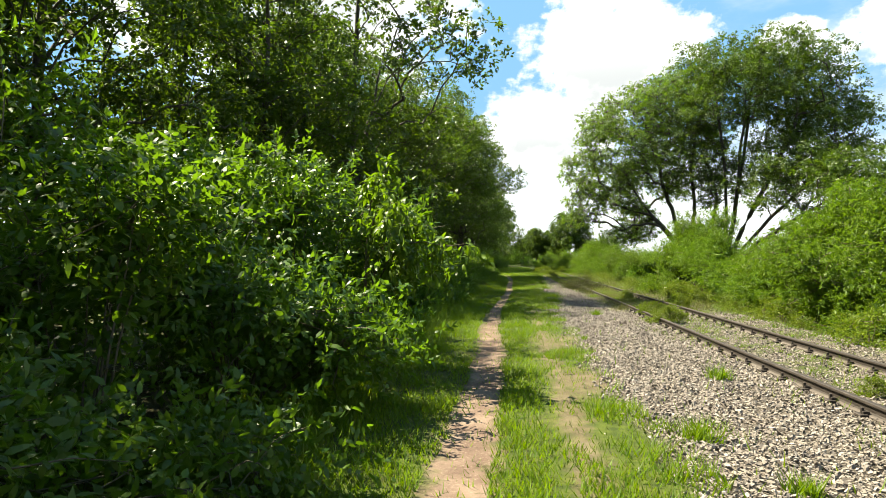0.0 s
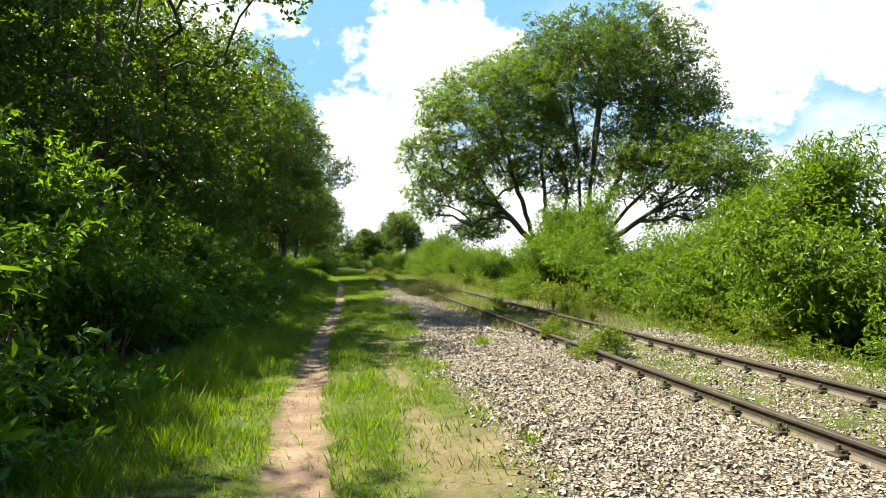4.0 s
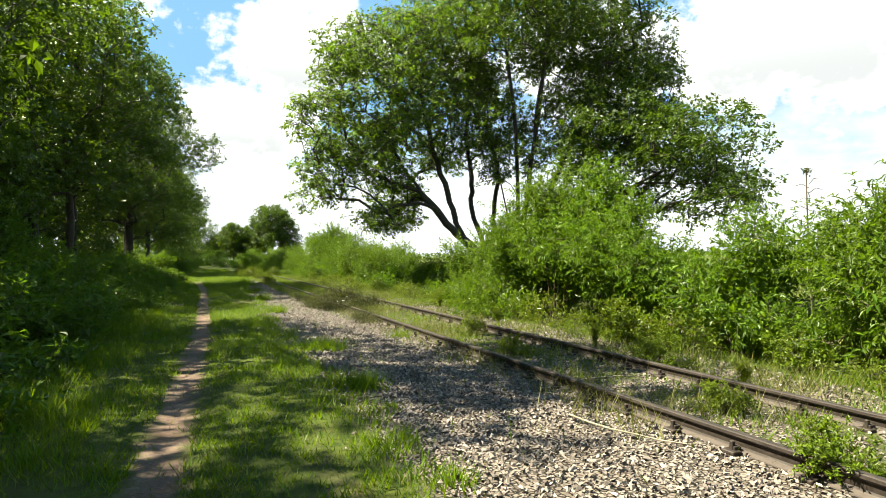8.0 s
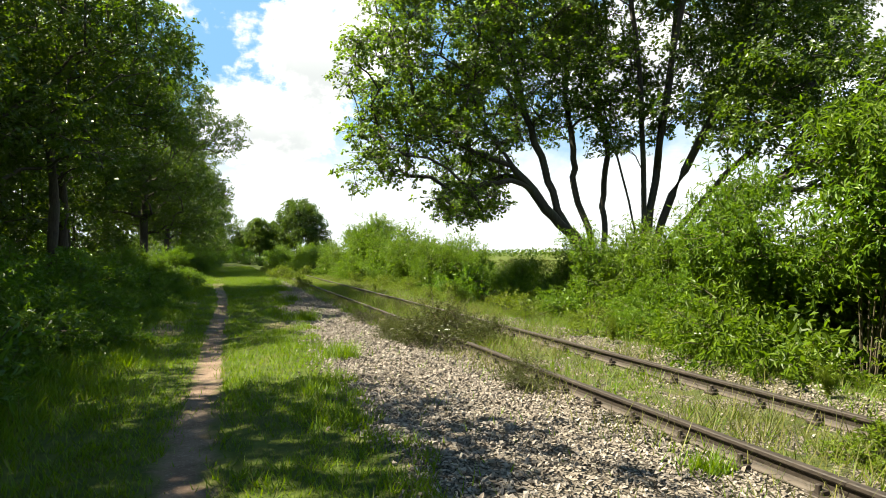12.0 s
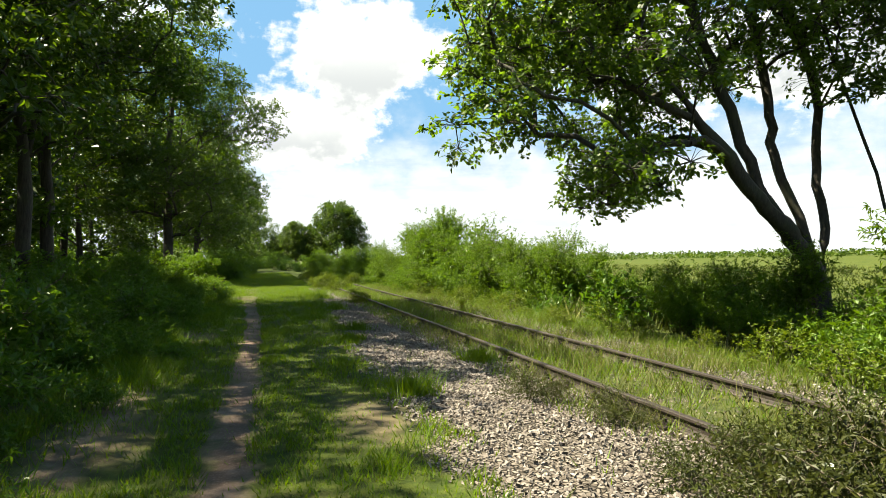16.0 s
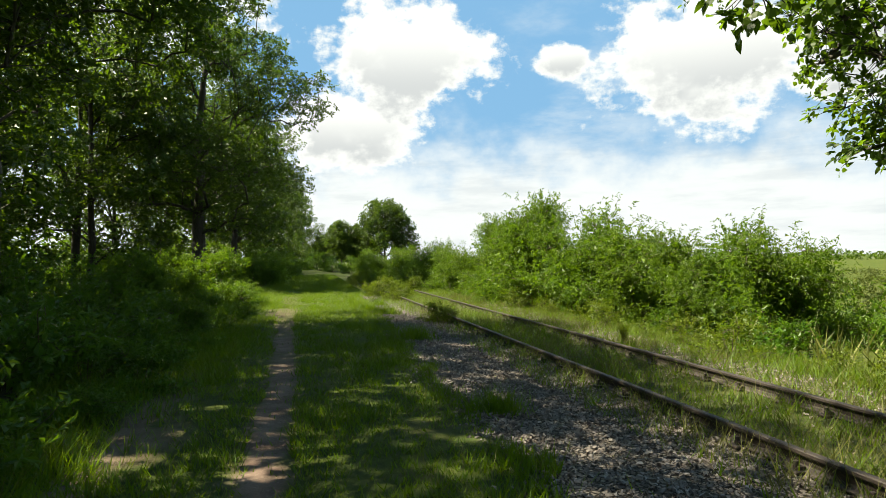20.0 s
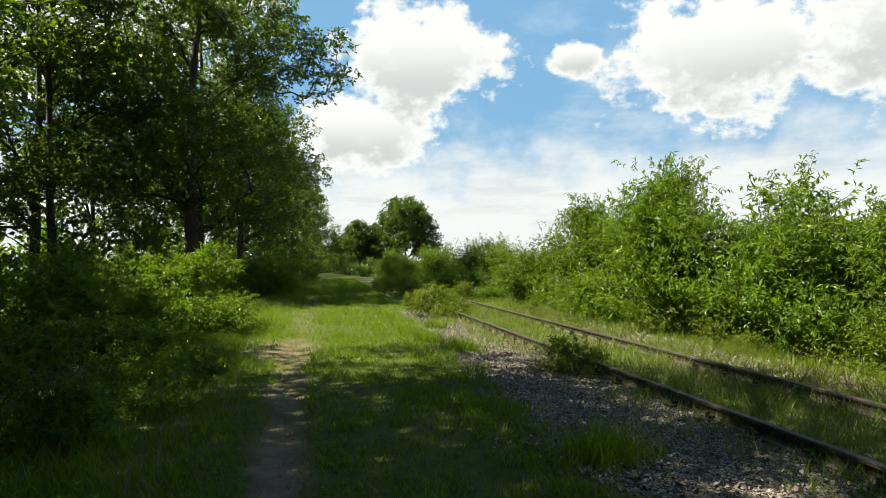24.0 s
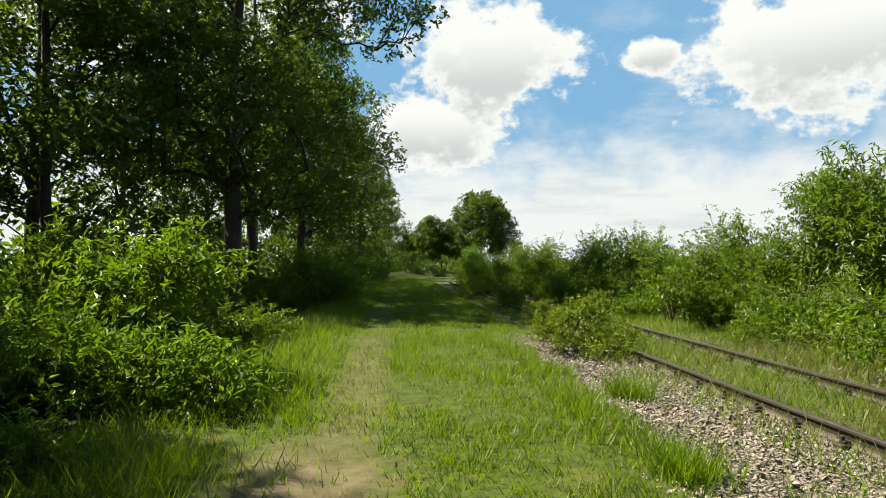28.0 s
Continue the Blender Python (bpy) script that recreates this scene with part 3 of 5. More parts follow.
def shrub(name, label, wide, tall, stems, shoots_n, leaf, mat, seed, whips=8, slim=0.42, category="shrub", per=13, heart_leaf=1.5, fine=False, loose=1.0, fill=0, hang=0.15):
    """Many bending stems from one root, leafy shoots all over, some whips above."""
    rng = np.random.default_rng(seed)
    thing = tagged(new(name), label, category)
    count = int(11 + 3.0 * wide * tall)
    chains, lobes = [], []
    for i in range(count):
        a = i * 2.39996 + rng.uniform(-0.4, 0.4)
        h = 0.07 + 0.87 * ((i * 0.618 + 0.1) % 1.0) ** 1.2
        r = wide * math.sqrt(max(0.04, 1 - 0.85 * h ** 2.2)) * rng.uniform(0.62, 0.95) * (0.35 + 0.65 * rng.uniform() if h > 0.75 else 1)
        lobes.append((math.cos(a) * r, math.sin(a) * r, tall * h * rng.uniform(0.88, 1.06)))
    lobes = np.array(lobes)
    for i in range(count):
        end = lobes[i % count] + rng.normal(0, 0.07 * wide, 3)
        h = max(0.2, end[2])
        foot = end * np.array([0.16, 0.16, 0])
        s = np.linspace(0, 1, 6)[:, None]
        pts = foot + (end - foot) * np.array([1, 1, 0]) * s ** 1.1 + np.array([0, 0, 1]) * h * np.sin(s * 1.45) / math.sin(1.45)
        pts = pts + rng.normal(0, 0.03, pts.shape) * s
        pts[0, 2] = -0.08
        chains.append((pts, np.linspace(0.007 + 0.003 * tall, 0.004, 6)))
    pick = rng.integers(0, count, shoots_n)
    puff = (0.15 + 0.05 * wide) * loose
    starts = lobes[pick] + rng.normal(0, puff, (shoots_n, 3)) * np.array([1, 1, 0.75])
    starts[:, 2] = np.maximum(starts[:, 2], 0.05)
    out = unit(starts - lobes[pick]) * 0.6 + unit(starts * np.array([1, 1, 0.6])) * 0.7 + rng.normal(0, 0.35, starts.shape) + np.array([0, 0, 0.25])
    ln = rng.uniform(0.22, 0.55, shoots_n) * (0.5 + 0.16 * tall)
    if whips:
        high = np.argsort(-lobes[:, 2])[:max(3, count // 3)]
        w = rng.choice(high, whips)
        starts[:whips] = lobes[w] + rng.normal(0, 0.1, (whips, 3))
        out[:whips] = rng.normal(0, 0.22, (whips, 3)) + np.array([0, 0, 1.0])
        ln[:whips] = rng.uniform(0.5, 1.1, whips) * (0.3 + 0.2 * tall)
    d = unit(out)
    chains += [(np.stack([lobes[w[k]] if k < whips else lobes[pick[k]], starts[k], starts[k] + d[k] * ln[k] * 0.5 - np.array([0, 0, 0.04 * ln[k]]), starts[k] + d[k] * ln[k] - np.array([0, 0, 0.22 * ln[k]])]), (0.007, 0.006, 0.004, 0.002))
               for k in range(0, shoots_n, 5)]
    v, fc = tubes(chains, 4)
    tagged(part("stemwork", tri_mesh("stemwork", v, fc, TWIG, smooth=True), thing), kind="stuff")
    v, fc = shoots(starts, out, ln, per, rng, leaf, leaf * slim, 0.22, fine=fine, middle=np.array([0, 0, tall * 0.3]), hang=hang)
    k = shoots_n
    heart = starts * np.array([0.9, 0.9, 0.93]) + rng.normal(0, 0.07 * wide, (k, 3))
    v2, f2 = leaf_arrays(heart, rng.normal(0, 1, (k, 3)), rng, leaf * heart_leaf, leaf * heart_leaf * 0.6, fine=fine)
    # crowded old leaves deep inside
    deep = (starts - np.array([0, 0, tall * 0.25])) * rng.uniform(0.45, 0.8, (k, 1)) + np.array([0, 0, tall * 0.25])
    v3, f3 = leaf_arrays(deep[::2], rng.normal(0, 1, (len(deep[::2]), 3)), rng, leaf * 1.35, leaf * 0.75, fine=fine, facing=unit(deep[::2]))
    v2, f2 = np.concatenate([v2, v3]), np.concatenate([f2, f3 + len(v2)])
    if fill:
        mid = np.array([0, 0, tall * 0.3])
        p = np.repeat(lobes, fill, 0) * rng.uniform(0.45, 0.97, (count * fill, 1)) + rng.normal(0, puff * 0.75, (count * fill, 3))
        p[:, 2] = np.maximum(p[:, 2], 0.04)
        v3, f3 = leaf_arrays(p, rng.normal(0, 1, p.shape), rng, leaf * 1.15, leaf * 0.58, fine=fine, facing=unit(p - mid))
        v2, f2 = np.concatenate([v2, v3]), np.concatenate([f2, f3 + len(v2)])
    v, fc = np.concatenate([v, v2]), np.concatenate([fc, f2 + len(v)])
    v[:, 2] = np.maximum(v[:, 2], 0.02)
    part("foliage", tri_mesh("foliage", v, fc, mat), thing)
    return thing


# ---- ground ----


def wave(x, y, scale=0.35, seed=0.0):
    return noise.noise((x * scale + seed, y * scale, seed * 1.7))


def bed_edge(y):
    """Where the ballast begins, beside the grass."""
    f = min(1, max(0, (y - 20) / 46))
    f = f * f * (3 - 2 * f)
    return 1.1 + 0.8 * f + 0.30 * wave(0, y, 0.8, 3.1) + 0.2 * wave(0, y, 2.7, 5.0)


def height(x, y):
    """Height of the ground: flat lane, sunken track bed, lower fields."""
    def s(a, b):
        f = min(1, max(0, (x - a) / (b - a)))
        return f * f * (3 - 2 * f)
    z = -0.10 * s(0.9, 3.2) - 0.20 * s(6.0, 8.5) - 1.1 * s(9.5, 16) - 0.4 * (1 - s(-12, -3))
    z -= 0.035 * s(2.6, 3.4) * (1 - s(5.6, 6.2))
    z += 0.03 * wave(x, y, 0.6) * (0.4 if 2.9 < x < 6 else 1 if abs(x) < 9 else 2) - 0.035 * math.exp(-((x - path_x(y)) / 0.25) ** 2)
    return z


def build_ground():
    xs = np.concatenate([[-2500, -900, -300, -120, -60, -35, -22, -15], np.arange(-11, 13.01, 0.3), [14, 15.5, 17, 20, 25, 35, 60, 120, 300, 900, 2500]])
    ys = np.concatenate([[-2500, -900, -300, -100, -40, -20, -12], np.arange(-8, 110.01, 0.6), [115, 125, 140, 170, 220, 300, 500, 1000, 2500]])
    v = [(x, y, height(x, y)) for y in ys for x in xs]
    w = len(xs)
    f = [(j * w + i, j * w + i + 1, (j + 1) * w + i + 1, (j + 1) * w + i) for j in range(len(ys) - 1) for i in range(w - 1)]
    ob = new("ground", tri_mesh("ground", v, f, GROUND, smooth=True))
    tagged(ob, "grassy ground with a worn earth footpath beside an old track bed", "ground", kind="structure")


build_ground()

# ---- railway track ----


def rail_mesh(length):
    """Flat-bottomed rail with rounded head, web and foot, head at z 0."""
    half = [(0.0, 0.0), (0.026, -0.001), (0.034, -0.008), (0.036, -0.030), (0.030, -0.040), (0.010, -0.050), (0.008, -0.105), (0.020, -0.125), (0.062, -0.138), (0.064, -0.148)]
    ring = half + [(-x, z) for x, z in half[:0:-1]]
    k = len(ring)
    ys = np.arange(0, length + 0.01, 3.0)
    v = [(x + 0.004 * math.sin(y * 0.21), y, z + 0.006 * math.sin(y * 0.13 + 1)) for y in ys for x, z in ring]
    f = [(j * k + i, j * k + (i + 1) % k, (j + 1) * k + (i + 1) % k, (j + 1) * k + i) for j in range(len(ys) - 1) for i in range(k)]
    return tri_mesh("rail", v, f, RUST)


def clip_mesh():
    """Rail fastening: base lug, clamp nib and bolt on both sides of the foot."""
    bm = bmesh.new()
    for s in (-1,):
        for w, d, h, x, z in ((0.09, 0.13, 0.030, 0.105, 0.004), (0.07, 0.065, 0.036, 0.068, 0.03), (0.032, 0.032, 0.075, 0.095, 0.05)):
            made = bmesh.ops.create_cube(bm, size=1.0, matrix=Matrix.Translation((s * x, 0, z)) @ Matrix.Diagonal((w, d, h, 1)))
            bmesh.ops.bevel(bm, geom=list({e for vv in made["verts"] for e in vv.link_edges}), offset=0.005, segments=1, affect="EDGES")
    return bm_mesh("rail_clip", bm, RUST)


def build_track():
    track = tagged(new("railway_track"), "disused railway track of two rusty rails in stony ballast", "railway track")
    rail, clip = rail_mesh(120.0), clip_mesh()
    for x in (3.68, 5.18):
        ob = part("rail", rail, track, "rusty dark brown steel rail")
        ob.location = (x, -12.0, 0.022)
        for i in range(118):
            c = part("rail_clip", clip, ob)
            c.location = (0, 3.2 + i * 0.66, -0.142)


build_track()

# ---- trees ----


def wood_tree(label, seed, tall, wide, low, clumps, per, leaf, lean=0.0, sides=5):
    """A woodland tree with a lobed crown."""
    rng = np.random.default_rng(seed)
    lobes = []
    for i in range(11):
        f = i / 10
        z = low + (tall - low) * (0.12 + 0.80 * f)
        reach = wide * (0.62 * math.sin(math.pi * (0.22 + 0.68 * f))) * rng.uniform(0.7, 1.1)
        a = i * 2.4 + rng.uniform(-0.5, 0.5)
        r = wide * (0.42 - 0.12 * abs(f - 0.4)) * rng.uniform(0.85, 1.15)
        lobes.append((math.cos(a) * reach + lean * f, math.sin(a) * reach, z, r, r * 0.75))
    top = tall * 0.93
    stem = [(0, 0, -0.3), (0.1 + lean * 0.1, 0.05, tall * 0.2), (lean * 0.3 - 0.1, 0.12, tall * 0.5), (lean * 0.7, -0.1, tall * 0.75), (lean, 0, top)]
    fork = [(lean * 0.15, 0.05, tall * 0.27), (0.9, 0.7, tall * 0.48), (1.6, 1.2, tall * 0.7)]
    return tree("woodland_tree", label, [stem, fork], lobes, clumps, per, leaf, LEAF_WOOD, seed, gap=0.9, size=0.95, tip=0.0145, sides=sides, inner=0.5, girth=1.25)


def put(thing, places):
    """The first place takes the thing itself, the rest take copies."""
    first = True
    tagged(thing, group=thing.name.split(".")[0].replace("_", " ") + "s along the railway")
    for x, y, turn, s, *up in places:
        m = pose(x, y, height(x, y) - 0.03, 0, 0, turn) @ Matrix.Diagonal((s, s, s * (up[0] if up else 1.0), 1))
        if first:
            todo, first = m, False
        else:
            ob = copy_thing(thing, Matrix.Identity(4))
            ob.matrix_basis = m
    thing.matrix_basis = todo


DARK = "tall dark green deciduous tree at the wood's edge"
EDGE_A = [(-6.2, 31.4, 250, 0.60), (-7.0, 26.5, 10, 0.98), (-6.9, 46.5, 200, 0.93), (-6.6, 96, 300, 1.1)]
EDGE_B = [(-12.4, 36.6, 120, 0.92), (-6.7, 51.8, 30, 0.82), (-6.9, 54.9, 95, 0.84)]
# trees at y below 2.5 stand unseen, added to shade the first bushes
EDGE_C = [(-8.3, 1.9, 200, 0.78), (-11.4, 8.4, 60, 0.82), (-10.6, 13.0, 160, 0.82), (-10.2, 1.2, 260, 0.8), (-6.2, 2.2, 20, 0.46), (-8.4, 20.4, 150, 0.77), (-8.3, 42.0, 60, 0.82), (-14.0, 60.5, 100, 1.0), (-11.0, 31.5, 60, 0.85), (-12.8, 41.6, 280, 0.88), (-7.8, 88, 140, 1.12), (-12.4, 76.5, 200, 0.95)]
INNER = [(-11.2, 74.8, 30, 1.15), (-15.5, 4.5, 30, 0.9), (-15.4, 10.6, 140, 0.9), (-15.0, 16.4, 240, 0.9), (-10.2, 18.2, 60, 0.82), (-10.4, 22.2, 10, 0.88), (-13.5, 28, 90, 1),
         (-13.8, 46, 110, 1), (-13.4, 53, 200, 1), (-12.2, 61.6, 290, 0.86), (-12.4, 66, 130, 0.9), (-14.5, 71, 20, 0.9),
         (-12.6, 84, 220, 1), (-12.3, 95, 310, 1.1), (-7.0, 104, 220, 1.15), (-12.0, 108, 60, 1.1), (-7.0, 113, 10, 1.15), (-12.2, 120, 150, 1.1), (-6.4, 122, 40, 1.15), (-5.8, 131, 240, 1.1),
         (-5.2, 140, 330, 1.15), (-5.4, 150, 80, 1.2), (-4.4, 162, 10, 1.15), (-3.5, 176, 200, 1.1), (-18.5, 8, 130, 1), (-18, 70, 120, 1.0), (-12.8, 58.6, 100, 0.8), (-10.2, 53.6, 240, 1.0), (-10.0, 47.4, 140, 0.95),
         (-11, -8, 100, 0.85), (-10.5, -15, 30, 1.0), (-2.4, 192, 30, 1.0), (1.2, 215, 80, 0.8), (-5, 222, 200, 1.0), (5, 230, 10, 0.8)]
put(wood_tree(DARK, 11, 17.5, 6.2, 2.6, 240, 10, 0.20, 0.5), EDGE_A)
put(wood_tree("tall dark tree with a bare trunk above undergrowth", 12, 18.5, 6.4, 5.6, 270, 11, 0.20, 0.9), EDGE_B)
put(wood_tree(DARK, 13, 16.5, 5.8, 3.4, 240, 12, 0.19, -0.3), EDGE_C)
put(wood_tree("broad old tree with dark layered branches over the lane", 15, 19.5, 7.8, 2.6, 560, 14, 0.18, 1.0), [(-6.9, 80.0, 15, 1.0)])
put(wood_tree("slim woodland tree standing back among others", 14, 15.0, 4.6, 0.9, 120, 7, 0.28, 0.4, 3), INNER)


def build_oaks():
    # leaning many-stemmed oak beside the track
    stems = [[(12.5, 43.4, -1.0), (12.4, 43.4, 0.9), (11.6, 43.3, 1.9), (10.7, 43.2, 2.5), (9.7, 43.2, 3.7), (8.4, 43.4, 5.4), (7.8, 43.6, 6.6), (7.0, 43.8, 8.3)],
             [(12.4, 43.5, 1.1), (12.35, 43.9, 2.5), (11.95, 44.2, 3.7), (12.3, 44.6, 5.1), (12.1, 44.8, 6.6), (12.1, 44.9, 7.8), (12.6, 45.2, 9.9), (12.2, 45.4, 12.5)],
             [(11.2, 43.3, 2.2), (10.9, 43.6, 3.0), (10.7, 44.0, 4.6), (10.0, 44.3, 6.7), (9.8, 44.6, 8.8), (9.1, 44.8, 10.7), (8.6, 45.0, 12.0)],
             [(12.6, 43.5, 1.0), (13.0, 43.7, 2.2), (13.2, 44.2, 3.7), (13.8, 44.6, 5.9), (13.2, 44.9, 7.9), (13.1, 45.2, 10.0)],
             [(9.1, 43.3, 4.4), (7.8, 43.0, 4.7), (6.6, 42.8, 5.1), (5.4, 42.9, 5.3)],
             [(9.9, 43.2, 3.5), (8.8, 42.6, 3.9), (7.4, 42.0, 3.4)],
             [(9.7, 43.3, 3.8), (9.4, 44.6, 4.3), (8.7, 45.8, 3.7), (8.0, 46.2, 2.8)]]
    lobes = [(6.8, 43.2, 8.8, 2.5, 2.2), (8.4, 45.2, 11.2, 2.9, 2.2), (6.6, 45.6, 6.6, 2.2, 1.7), (7.0, 42.2, 3.1, 1.0, 0.7), (6.2, 41.8, 2.9, 0.7, 0.5), (9.0, 47.4, 4.4, 1.5, 1.1), (11.0, 46.6, 13.3, 2.9, 1.6),
             (8.4, 43.0, 6.8, 1.9, 1.2), (12.4, 48.0, 10.6, 3.4, 2.4), (10.0, 49.6, 7.8, 2.8, 2.1), (5.2, 43.6, 5.2, 1.6, 1.5), (4.7, 43.0, 7.2, 1.5, 1.6), (5.9, 43.4, 10.2, 1.8, 1.5),
             (7.0, 42.2, 5.0, 1.4, 0.7), (10.2, 43.8, 9.4, 1.9, 1.4), (10.4, 44.0, 11.8, 2.4, 1.7), (12.4, 44.2, 9.4, 1.8, 1.3), (12.2, 45.4, 13.6, 2.5, 1.3), (11.0, 45.4, 6.2, 1.1, 0.8), (13.0, 45.0, 7.0, 1.1, 0.9), (4.6, 43.4, 4.0, 1.0, 0.7), (8.7, 45.9, 3.5, 1.3, 0.8), (8.4, 46.0, 3.2, 1.2, 0.8), (7.9, 45.8, 2.6, 0.9, 0.5), (8.0, 46.0, 2.7, 0.9, 0.5), (8.8, 44.8, 4.4, 1.1, 0.6), (11.6, 43.2, 6.6, 1.6, 1.2), (12.8, 43.8, 8.4, 2.0, 1.5), (10.4, 43.0, 7.8, 1.6, 1.2), (13.8, 43.0, 6.0, 1.4, 1.0), (11.8, 42.6, 8.0, 1.5, 1.1)]
    tree("oak_tree", "many-stemmed oak leaning over the railway track", stems, lobes, 840, 16, 0.115, LEAF_OAK, 31, gap=0.5, size=0.74, tip=0.0115, inner=0.5, fine=True)
    stems = [[(13.4, 42.1, -1.0), (13.5, 42.1, 3.0), (13.5, 42.1, 6.0), (13.2, 42.2, 10.5), (12.8, 42.4, 14.3)],
             [(13.5, 42.0, 1.6), (13.9, 42.0, 4.0), (14.6, 41.8, 8.5), (15.2, 41.8, 13.8)],
             [(13.5, 42.0, 1.0), (14.4, 41.6, 3.6), (16.2, 40.6, 7.5), (17.6, 40.2, 11.5)],
             [(13.6, 42.0, 0.8), (14.8, 41.0, 3.0), (17.0, 39.6, 5.6), (19.2, 39.4, 7.8)],
             [(13.4, 42.1, 1.2), (13.2, 42.6, 3.4), (12.8, 43.6, 7.0), (12.5, 44.6, 11.5)],
             [(13.5, 41.9, 0.7), (14.6, 40.8, 2.2), (16.2, 38.6, 3.8), (18.0, 36.2, 5.2)],
             [(13.9, 41.9, 4.4), (14.0, 41.2, 7.5), (14.2, 40.4, 11.0), (14.2, 40.2, 13.0)]]
    lobes = [(13.2, 42.0, 14.0, 2.9, 1.8), (16.0, 41.0, 13.6, 3.2, 2.1), (18.8, 42.0, 12.2, 2.8, 2.0), (18.2, 40.4, 8.8, 2.7, 2.1), (16.2, 38.6, 7.0, 2.2, 1.6), (17.8, 35.4, 5.6, 2.6, 1.8),
             (19.4, 42.0, 9.8, 3.0, 2.3), (12.4, 41.4, 10.8, 2.0, 1.7), (15.0, 44.2, 13.6, 3.0, 2.0), (19.2, 37.5, 5.0, 2.6, 1.8), (15.2, 38.6, 4.8, 1.6, 1.1), (20.6, 41.2, 7.2, 2.3, 1.8), (20.6, 36.4, 3.8, 2.0, 1.3),
             (17.4, 43.6, 11.6, 2.8, 2.2), (15.0, 40.0, 10.6, 2.2, 1.7), (19.6, 42.8, 6.6, 2.6, 2.0), (17.6, 39.0, 3.6, 1.8, 1.1), (16.4, 42.0, 8.8, 1.6, 1.2), (13.6, 39.6, 12.6, 1.8, 1.3), (18.0, 34.0, 3.2, 1.6, 1.0), (13.6, 41.2, 6.2, 1.2, 0.8), (14.8, 41.0, 8.0, 1.3, 1.0), (12.6, 42.4, 5.0, 1.0, 0.7), (14.2, 42.8, 7.4, 1.3, 0.9), (15.8, 40.2, 6.4, 1.8, 1.3), (12.6, 43.0, 11.6, 2.0, 1.6), (17.6, 41.8, 6.8, 2.2, 1.6), (16.4, 40.6, 11.2, 2.2, 1.7), (16.8, 43.4, 14.2, 2.2, 1.4), (21.4, 40.0, 5.4, 2.2, 1.6), (18.2, 41.4, 14.0, 2.2, 1.4), (20.8, 42.6, 10.8, 2.0, 1.5)]
    # same species as the leaning oak; darker leaf colour stands in for backlit shade
    tree("oak_tree", "broad oak with several stems above bright shrubs, backlit shade put into its leaf colour", stems, lobes, 860, 14, 0.15, LEAF_WOOD, 32, gap=0.55, size=0.8, tip=0.0115, inner=0.4)
    # far round tree beside the line
    lobes = [(0, 0, 5.2, 3.0, 2.6), (1.8, 0.5, 4.2, 2.6, 2.2), (-1.6, 0.4, 4.4, 2.6, 2.2), (0.3, 0.3, 6.4, 2.2, 1.5), (-0.4, -1.4, 3.2, 2.4, 1.8), (2.6, 0, 2.8, 1.8, 1.5), (-2.6, 0, 2.8, 1.8, 1.5)]
    far = tree("round_tree", "rounded dark green tree far along the track", [[(0, 0, -0.3), (0.1, 0, 2), (0, 0, 5.5)]], lobes, 260, 9, 0.26, LEAF_WOOD, 33, gap=0.45, size=0.6, sides=3, inner=0.45)
    put(far, [(13.0, 155, 0, 1.4, 1.27), (5.2, 156, 70, 0.85, 1.4), (9.6, 168, 160, 1.0), (2.6, 190, 30, 1.0), (8, 175, 90, 1.0)])


build_oaks()

# ---- shrubs ----
CHERRY = "bright green wild cherry shrub with drooping narrow leaves"
SHADE = "dense dark green leafy shrub beside the footpath"
LOW = "low dark green undergrowth shrub at the wood's edge"
# tall growth left of the path at the start
put(shrub("tall_shrub", SHADE, 1.6, 3.0, 40, 1000, 0.10, LEAF_SHADY, 41, 12, heart_leaf=1.1, fine=True, loose=1.35, fill=90),
    [(-2.7, 3.6, 0, 0.76), (-2.8, 6.2, 100, 0.86), (-3.1, 8.8, 200, 1.0), (-2.95, 1.4, 160, 0.74)])
put(shrub("tall_shrub", SHADE, 1.75, 3.3, 34, 620, 0.13, LEAF_SHADY, 48, 12, loose=1.2, fill=50),
    [(-4.9, 5.2, 300, 0.95), (-4.8, 9.0, 50, 1.05), (-4.2, 11.8, 20, 0.95), (-4.3, 15.4, 250, 0.92), (-4.5, 18.6, 90, 0.9), (-4.4, 21.8, 30, 0.85), (-4.0, 24.2, 190, 0.8), (-4.1, 28.2, 300, 0.74), (-4.6, 31.6, 40, 0.66), (-5.4, 1.6, 120, 0.9)])
